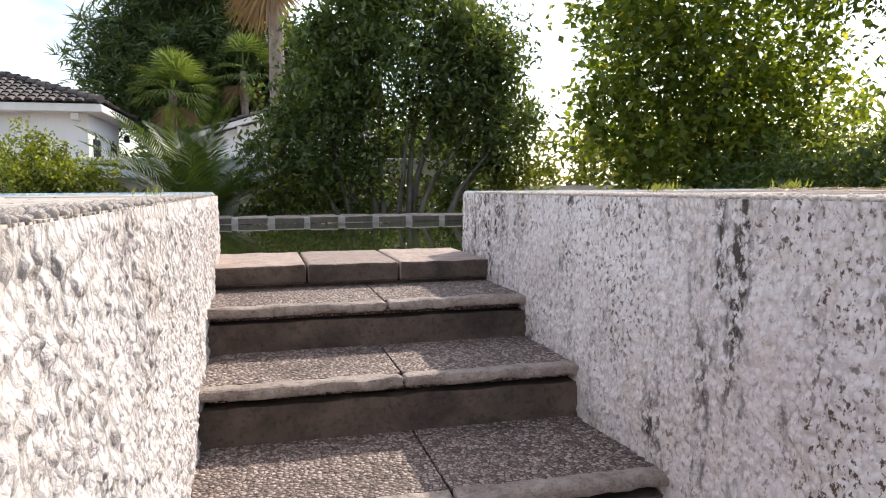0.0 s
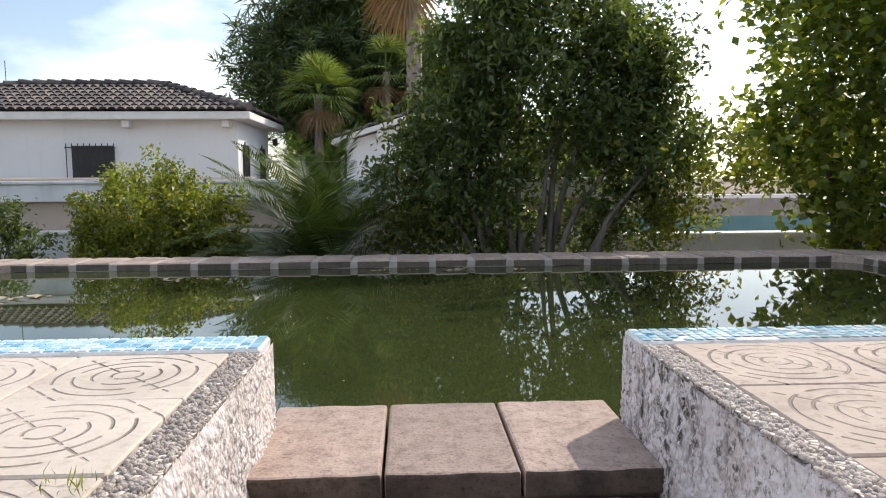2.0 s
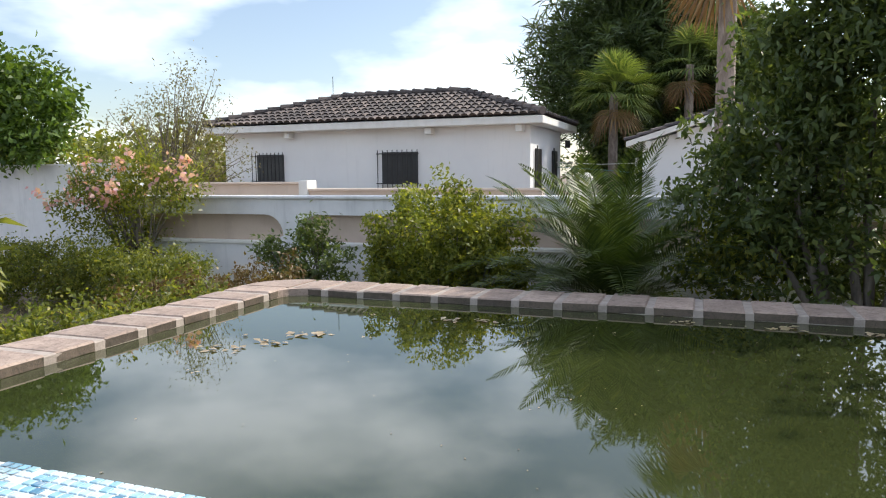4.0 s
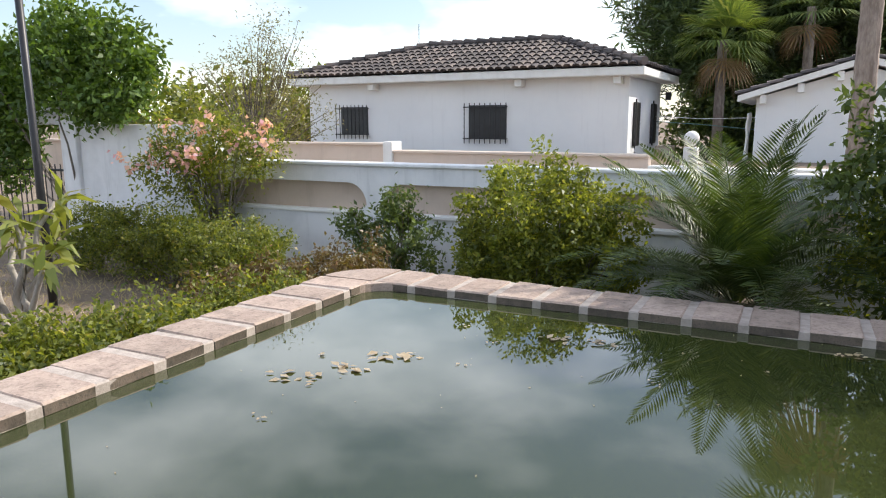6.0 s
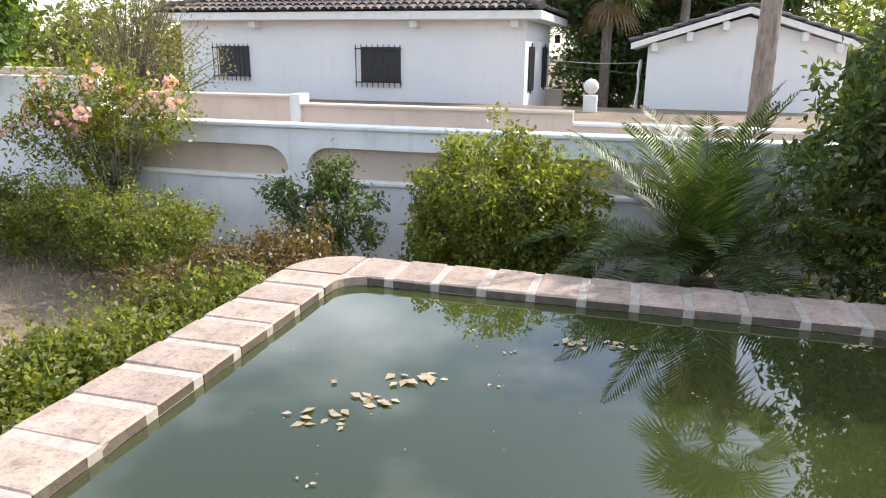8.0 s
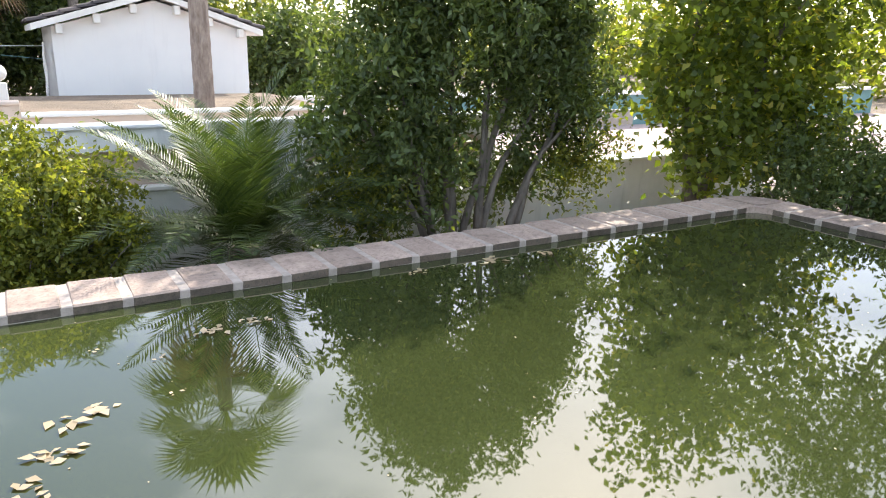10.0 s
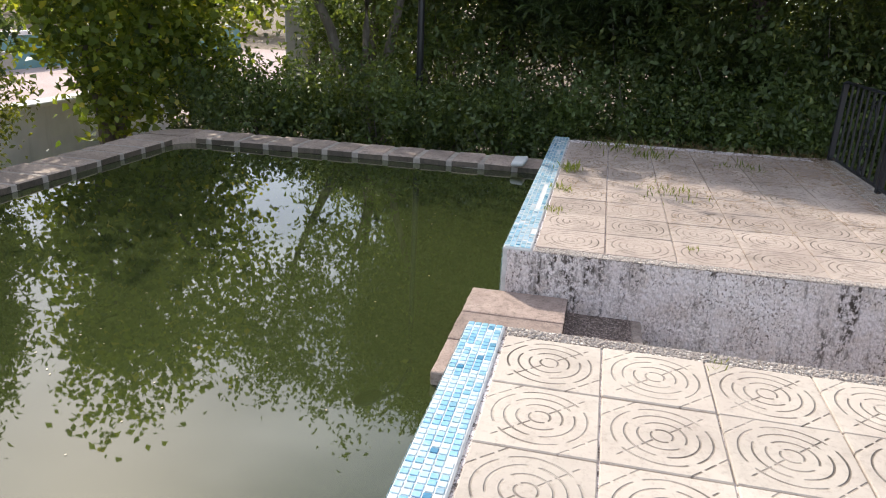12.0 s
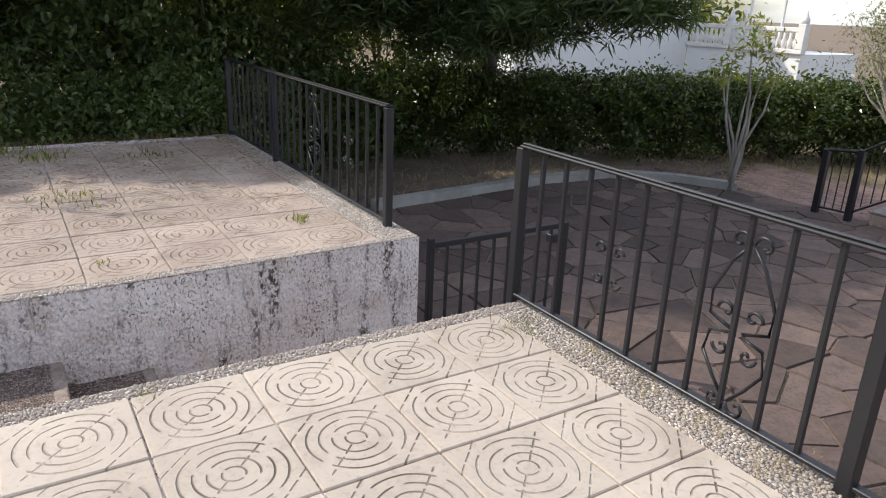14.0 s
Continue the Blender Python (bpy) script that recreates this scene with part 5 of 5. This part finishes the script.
sap = thing("sapling", (3.95, -6.95, 0), "slender young tree with pale forked trunk", "tree")
stips = [(4.3, -7.0, 1.9), (4.0, -7.0, 2.2), (3.7, -7.0, 2.0), (4.5, -7.1, 1.7), (3.5, -6.9, 1.7), (4.15, -7.2, 2.4)]
limbs("trunk", sap, M_BARKPALE, (3.95, -6.95, 0), stips, 0.035, 0.008, 0.12, 7)
sp = np.concatenate([np.array(t) + rng.normal(size=(60, 3)) * np.array([0.14, 0.14, 0.12]) for t in stips])
leaves("foliage", sap, L_FRANG, sp, 0.13, 0.28)
shrub("olive_tree", (2.6, -9.2, 0), [(2.4, -9.2, 2.6, 1.0, 1.0, 0.9), (3.1, -9.2, 2.2, 0.7, 0.8, 0.7), (2.0, -9.2, 3.2, 0.9, 0.8, 0.7)], "grey-green olive tree with thin twigs", "tree", L_OLIVE, 420, 24, 0.13, 0.06, 0.3, stem=M_BARKPALE, stem_n=50, stem_r=0.05)

villa = thing("villa", (0, 0, 0), "white villa with a balustraded terrace beyond the hedge", "house")
part("wall", boxed(19.4, -23.98, 0, 28, -14.5, 6.5), M_HOUSE, villa)
part("terrace_wall", boxed(14.0, -28, 0, 19.38, -24, 1.25), M_HOUSE, villa)
part("ledge", boxed(13.9, -24.15, 1.252, 19.38, -23.85, 1.42, bevel=0.02), M_SILL, villa)
part("handrail", boxed(13.9, -24.1, 2.05, 19.38, -23.9, 2.22, bevel=0.02), M_SILL, villa)
for k in range(22):
    part("baluster", tube(bmesh.new(), [(14.05 + 0.245 * k, -24, 1.42 + z * 1.05) for z, r in bm_prof], [r * 1.05 for z, r in bm_prof], 8), M_SILL, villa, smooth=True)
for px in (14.05, 16.7, 17.3):
    po = part("pier", boxed(px - 0.16, -24.16, 1.42, px + 0.16, -23.84, 2.35, bevel=0.02), M_SILL, villa)
    part("finial", tube(bmesh.new(), [(px, -24, 2.35), (px, -24, 2.5), (px, -24, 2.62), (px, -24, 2.85)], [0.14, 0.16, 0.09, 0.02], 10), M_SILL, po, smooth=True)
for px in (16.9, 15.4):
    part("pergola_post", tube(bmesh.new(), [(px, -24.6, 1.3), (px, -24.6, 3.5)], 0.06, 6), M_SILL, villa)
part("pergola_beam", boxed(15.3, -24.66, 3.5, 19.4, -24.54, 3.58), M_SILL, villa)
for wz in (1.95,):
    part("wall_lamp", boxed(19.2, -23.5, 2.0, 19.398, -23.2, 2.3, bevel=0.03), M_IRON, villa)
woods = thing("far_woods", (0, 0, 0), "far line of dark green trees", "trees", kind="stuff")
wp = crown_points([(20 - 5 * i, -62 + 2.5 * (i % 3), 3.0, 4.2, 3.0, 4.0 + (i % 3)) for i in range(9)], 900, 12, 0.6, 0.4)
leaves("canopy", woods, L_HEDGE, wp, 0.7, 0.5)
wp = crown_points([(6 + 6 * i, 52 + 3 * (i % 3), 3.0, 4.5, 3.0, 3.2 + 1.2 * (i % 3)) for i in range(11)] + [(42, 40 - 7 * i, 3.0, 4.0, 4.5, 3.6 + (i % 3)) for i in range(14)], 2300, 12, 0.6, 0.4)
leaves("canopy", woods, L_HEDGE, wp, 0.7, 0.5)
wp = crown_points([(-22 - 6 * i, 42, 2.5, 4.5, 3.0, 2.8) for i in range(6)], 500, 12, 0.6, 0.4)
leaves("canopy", woods, L_HEDGE, wp, 0.7, 0.5)

# ---- floating leaves and weeds ----
for k, (lx, ly, sz) in enumerate([(-2.62, 5.16, 0.10), (-2.41, 5.39, 0.09), (-2.29, 5.67, 0.11), (-2.70, 5.55, 0.06), (-1.92, 6.15, 0.05), (-1.57, 6.38, 0.09), (-1.32, 6.42, 0.08), (-2.43, 4.70, 0.05), (0.01, 6.80, 0.08), (0.63, 6.80, 0.12), (1.16, 6.78, 0.10), (-1.9, 5.7, 0.04), (-2.2, 6.4, 0.05), (0.3, 6.82, 0.06), (-0.4, 6.3, 0.03), (-0.9, 5.9, 0.03)]):
    fl = thing("floating_leaves", (lx, ly, WATER + 0.002), "dead pale leaves floating on the water", "leaves", "floating leaves")
    n = 12 if sz > 0.07 else 3
    p = np.array([lx, ly, WATER + 0.004]) + np.concatenate([rng.normal(size=(n, 2)) * sz * np.array([0.6, 0.35]), rng.uniform(0, 0.006, (n, 1))], 1)
    dd = unit(n)
    dd[:, 2] *= 0.05
    v, f = blades(p - np.array(fl.location), sz * 0.62, 0.6, up=4.0, direction=dd, spread=0.02, fold=0.05)
    link("leaf_cluster", np_mesh("leaf_cluster", v, f), M_DRYLEAF, fl)
specks = np.stack([rng.uniform(POOL_X0 + 0.1, POOL_X1, 150), rng.uniform(POOL_Y0 + 0.4, POOL_Y1, 150), np.full(150, WATER + 0.003)], 1)
sk = thing("floating_specks", (0, 0, 0), "tiny pale bits of debris floating on the water", "debris", kind="stuff")
dd = unit(150)
dd[:, 2] = 0
v, f = blades(specks, 0.013, 0.6, up=6.0, direction=dd, spread=0.01, fold=0.02)
link("specks", np_mesh("specks", v, f), M_DRYLEAF, sk)
dd = None
wb = thing("white_stone", (4.3, 3.25, COPING), "white stone lying on the pool coping", "stone")
part("body", worn(boxed(-0.18, -0.07, 0, 0.18, 0.07, 0.05, bevel=0.02, segments=2), 0.012, 9), M_SILL, wb)


def tuft(at, n, size, mat, label, spread=0.08, aspect=0.08):
    t = thing("weed", at, label, "weed", "weeds on the terrace")
    p = np.array(at) + np.concatenate([rng.normal(size=(n, 2)) * spread, np.zeros((n, 1))], 1)
    d = unit(n) * 0.6
    d[:, 2] = 1.0
    v, f = blades(p - np.array(at), size, aspect, direction=d, spread=0.2)
    tagged(link("blade_tuft", np_mesh("weed", v, f), mat, t), kind="stuff")


for x, y, n, s, sp in ((2.5, 1.95, 90, 0.05, 0.14), (3.9, 2.0, 60, 0.07, 0.10), (3.0, 2.7, 60, 0.08, 0.05), (2.3, 2.72, 40, 0.05, 0.04), (1.45, 0.75, 40, 0.05, 0.03), (1.15, 1.9, 16, 0.03, 0.03), (3.7, 1.2, 60, 0.05, 0.12), (4.2, 2.3, 90, 0.07, 0.15), (1.7, 2.72, 40, 0.04, 0.04)):
    tuft((x, y, TERRACE), n, s, L_WEED, "small green weed growing between the tiles", sp, 0.16)
for x, y, n, s, sp in ((-0.42, 0.50, 70, 0.04, 0.06), (-0.27, 1.95, 25, 0.03, 0.03)):
    tuft((x, y, TERRACE), n, s, L_WEED, "dry weed at the edge of the tiles", sp)
for k in range(9):
    tuft((-0.75 - 0.28 * k, 0.36 + 0.02 * math.sin(k * 3), TERRACE), 90, 0.035, L_STRAW, "dry grass litter along the railing", 0.07)
for k in range(5):
    tuft((4.5, 0.6 + 0.45 * k, TERRACE), 110, 0.05, L_PALMOLD, "brown pine needles heaped at the terrace end", 0.14)
tuft((-0.12, 1.3, 0.415), 120, 0.14, L_STRAW, "dry straw in the corner of the stair", 0.05)
tuft((-0.08, 1.30, 0.42), 60, 0.1, L_STRAW, "dry straw in the corner of the stair", 0.05)
# pine needles and dead grass blown over the shaded terrace
nl = thing("needle_litter", (0, 0, TERRACE), "brown pine needles and dead grass strewn over the tiles", "litter", kind="stuff")
nx = STAIR_R + 0.1 + (RIGHT_END - STAIR_R - 0.15) * rng.uniform(0, 1, 7000) ** 0.55
ny = 0.35 + 2.35 * rng.uniform(0, 1, 7000) ** 1.5
keep = np.array([noise.noise(Vector((a * 1.9, b * 1.9, 0.0))) + 0.35 * (a - 2.4) > -0.05 for a, b in zip(nx, ny)])
p = np.stack([nx, ny, rng.uniform(0.002, 0.008, 7000)], 1)[keep]
d = unit(len(p))
d[:, 2] *= 0.08
v, f = blades(p, 0.05, 0.07, up=3.0, direction=d, spread=0.02, fold=0.02)
link("needles", np_mesh("needles", v, f), L_PALMOLD, nl)
# straw on the garden soil
gs = thing("dry_grass", (0, 0, 0), "dry straw and grass on bare soil", "grass", kind="stuff")
p = np.concatenate([np.stack([rng.uniform(-11, -4.2, 5000), rng.uniform(4.5, 9.6, 5000), np.full(5000, -0.02)], 1), np.stack([rng.uniform(3.2, 7.5, 6000), rng.uniform(-12, -7.1, 6000), np.full(6000, -0.02)], 1), np.stack([rng.uniform(5.4, 7.5, 1500), rng.uniform(-7, 0, 1500), np.full(1500, -0.02)], 1)])
d = unit(len(p))
d[:, 2] = np.abs(d[:, 2]) + 0.3
v, f = blades(p, 0.13, 0.05, direction=d, spread=0.1)
link("straw", np_mesh("straw", v, f), L_STRAW, gs)


# ---- pieces: coping stones, tiles, mosaic, flagstones ----
def stone_mesh(name, lx, ly, lz, bevel, amp, seed):
    bm = boxed(-lx / 2, -ly / 2, -lz, lx / 2, ly / 2, 0, bevel=bevel)
    for v in bm.verts:
        v.co += amp * noise.noise_vector(v.co * 7 + Vector((seed * 3.7, 0, 0)))
    mesh = bpy.data.meshes.new(name)
    bm.to_mesh(mesh)
    bm.free()
    return mesh


def darken_inner(mesh):
    """The face over the water takes a darker stone colour."""
    mesh.materials.append(M_COPING)
    mesh.materials.append(M_FACESTONE)
    for f in mesh.polygons:
        if f.normal.y < -0.4 and f.center.z < -0.012:
            f.material_index = 1
    return mesh


PITCH = 0.336
prng = random.Random(4)
cop_meshes = [darken_inner(stone_mesh("coping_stone", PITCH - 0.045, COPE + 0.012, 0.075, 0.012, 0.007, s)) for s in range(5)]


def coping_run(p0, p1, turn):
    p0, p1 = Vector(p0), Vector(p1)
    n = round((p1 - p0).length / PITCH)
    for i in range(n):
        p = p0.lerp(p1, (i + 0.5) / n)
        link("coping_stone", prng.choice(cop_meshes), M_COPING, coping, at=pose(p.x, p.y, COPING + prng.uniform(-0.003, 0.004), prng.uniform(-0.5, 0.5), prng.uniform(-0.5, 0.5), turn + prng.uniform(-0.6, 0.6)))


coping_run((POOL_X0 + 0.02, POOL_Y1 + COPE / 2, 0), (POOL_X1 - 0.02, POOL_Y1 + COPE / 2, 0), 0)
coping_run((POOL_X0 - COPE / 2, POOL_Y0 - 0.1, 0), (POOL_X0 - COPE / 2, POOL_Y1, 0), 90)
coping_run((POOL_X1 + COPE / 2, POOL_Y0 + 0.02, 0), (POOL_X1 + COPE / 2, POOL_Y1, 0), -90)

TS = 0.384
tile_mesh = stone_mesh("tile", TS - 0.006, TS - 0.006, 0.035, 0.004, 0.0, 0)
tile_mesh_b = stone_mesh("tile", TS - 0.006, TS - 0.006, 0.035, 0.004, 0.0, 0)


def tile_field(parent, x0, step, count, y_hi, rows, mesh, mat):
    for i in range(count):
        for j in range(rows):
            link("tile", mesh, mat, parent, at=pose(x0 + step * (i + 0.5) * TS, y_hi - (j + 0.5) * TS, TERRACE + prng.uniform(-0.002, 0.002), prng.uniform(-0.25, 0.25), prng.uniform(-0.25, 0.25), 180 * prng.choice((0, 0, 1))))


MOS_IN = 2.78
tile_field(terr_l, STAIR_L - 0.075, -1, 10, MOS_IN - 0.012, 6, tile_mesh, M_TILE)
tile_field(terr_r, STAIR_R + 0.075, 1, 9, MOS_IN - 0.012, 6, tile_mesh_b, M_TILEOLD)


# pebble borders
def pebble_strip(parent, x0, y0, x1, y1, count):
    base = part("pebble_bed", boxed(x0, y0, TERRACE - 0.03, x1, y1, TERRACE - 0.004), M_AGGW, parent)
    ico = bmesh.new()
    bmesh.ops.create_icosphere(ico, subdivisions=1, radius=1)
    iv = np.array([v.co for v in ico.verts])
    iff = np.array([[v.index for v in f.verts] for f in ico.faces])
    ico.free()
    c = np.stack([rng.uniform(x0 + 0.004, x1 - 0.004, count), rng.uniform(y0 + 0.004, y1 - 0.004, count), np.full(count, TERRACE - 0.003)], 1)
    sz = rng.uniform(0.0035, 0.008, (count, 1, 1)) * rng.uniform(0.65, 1.25, (count, 1, 3))
    v = (c[:, None, :] + iv[None] * sz).reshape(-1, 3)
    f = (iff[None] + (np.arange(count) * len(iv))[:, None, None]).reshape(-1, 3)
    tagged(link("pebbles", np_mesh("pebbles", v, f), M_PEBBLE, parent, "washed pebbles set in mortar"), kind="stuff")


pebble_strip(terr_l, STAIR_L - 0.072, FRONT + 0.004, STAIR_L + 0.006, MOS_IN - 0.01, 1900)
pebble_strip(terr_r, STAIR_R - 0.004, FRONT + 0.004, STAIR_R + 0.072, MOS_IN - 0.01, 1700)
for ob in terr_r.children:
    if ob.name.startswith("pebble"):
        for v in ob.data.vertices:
            v.co.x += 0.05 * max(0.0, 1.9 - v.co.y) / 1.74
pebble_strip(terr_l, LEFT_END, FRONT + 0.004, STAIR_L - 0.074, MOS_IN - 0.018 - 6 * TS, 3600)
pebble_strip(terr_r, STAIR_R + 0.074, FRONT + 0.004, RIGHT_END, MOS_IN - 0.018 - 6 * TS, 1500)


# mosaic edge
def mosaic(parent, x0, x1, near0, near1):
    part("mosaic_bed", boxed(x0, MOS_IN, TERRACE - 0.4, x1, POOL_Y0 + 0.012, TERRACE + 0.004, bevel=0.006), M_GROUT, parent)
    s, n = 0.0294, 0
    chip = stone_mesh("mosaic_chip", 0.0245, 0.0245, 0.006, 0.0015, 0.0, 1)
    vs, fs = [], []
    k = 0
    x = x0 + 0.006
    while x + s < x1:
        for j in range(5):
            k += 1
            if noise.noise(Vector((x * 3, j * 0.4, 0))) > 0.42 or prng.random() < 0.04:
                continue
            cx, cy = x + s / 2, MOS_IN + 0.008 + s * (j + 0.5)
            if near0 < cx < near1:
                link("mosaic_chip", chip, M_MOSAIC, parent, at=pose(cx, cy, TERRACE + 0.0075, prng.uniform(-2, 2), prng.uniform(-2, 2), prng.uniform(-2, 2)))
            else:
                b = len(vs)
                h = 0.0122
                vs += [(cx - h, cy - h, TERRACE + 0.0075), (cx + h, cy - h, TERRACE + 0.0075), (cx + h, cy + h, TERRACE + 0.0075), (cx - h, cy + h, TERRACE + 0.0075)]
                fs.append((b, b + 1, b + 2, b + 3))
        for j in range(10):
            b = len(vs)
            h, z, yy = 0.0122, TERRACE - 0.02 - s * j, POOL_Y0 + 0.018
            vs += [(x + s / 2 - h, yy, z - h), (x + s / 2 - h, yy, z + h), (x + s / 2 + h, yy, z + h), (x + s / 2 + h, yy, z - h)]
            fs.append((b, b + 1, b + 2, b + 3))
        x += s
    tagged(link("mosaic_field", np_mesh("mosaic_field", vs, fs), M_MOSAIC, parent, "pale and blue glass mosaic"), kind="stuff")


mosaic(terr_l, LEFT_END + 0.3, STAIR_L - 0.004, -1.45, 0)
mosaic(terr_r, STAIR_R + 0.004, RIGHT_END, 0.8, 0.83)

# crazy paving below the terrace
paving = thing("pavement", (0, 0, 0), "crazy paving of dark reddish irregular flagstones", "pavement", kind="structure")
part("bed", boxed(-7.5, -8.2, -0.05, 5.2, 0.15, -0.004), M_SOIL, paving)
seeds = []
for gx in np.arange(-7.0, 5.3, 0.48):
    for gy in np.arange(-8.0, 0.3, 0.48):
        seeds.append((gx + prng.uniform(-0.2, 0.2), gy + prng.uniform(-0.2, 0.2)))


def clip_cell(poly, nx, ny, d):
    out = []
    for i in range(len(poly)):
        (ax, ay), (bx, by) = poly[i], poly[(i + 1) % len(poly)]
        da, db = ax * nx + ay * ny - d, bx * nx + by * ny - d
        if da <= 0:
            out.append((ax, ay))
        if (da < 0) != (db < 0):
            s = da / (da - db)
            out.append((ax + (bx - ax) * s, ay + (by - ay) * s))
    return out


for sx, sy in seeds:
    poly = [(sx - 0.7, sy - 0.7), (sx + 0.7, sy - 0.7), (sx + 0.7, sy + 0.7), (sx - 0.7, sy + 0.7)]
    for qx, qy in seeds:
        dx, dy = qx - sx, qy - sy
        dd = dx * dx + dy * dy
        if 0 < dd < 2.2 and len(poly) > 2:
            ln = math.sqrt(dd)
            poly = clip_cell(poly, dx / ln, dy / ln, (dx * (sx + qx) / 2 + dy * (sy + qy) / 2) / ln - 0.014)
    if len(poly) < 3 or sy > 0.1:
        continue
    bm = bmesh.new()
    z = 0.012 + prng.uniform(-0.006, 0.008)
    top = [bm.verts.new((x - sx, min(y, 0.15) - sy, 0)) for x, y in poly]
    low = [bm.verts.new(((x - sx) * 1.03, (min(y, 0.15) - sy) * 1.03, -0.03)) for x, y in poly]
    bm.faces.new(top)
    for i in range(len(poly)):
        j = (i + 1) % len(poly)
        bm.faces.new((top[i], low[i], low[j], top[j]))
    bmesh.ops.recalc_face_normals(bm, faces=bm.faces)
    ob = part("flagstone", bm, M_PAVE, paving)
    ob.location = (sx, sy, z)
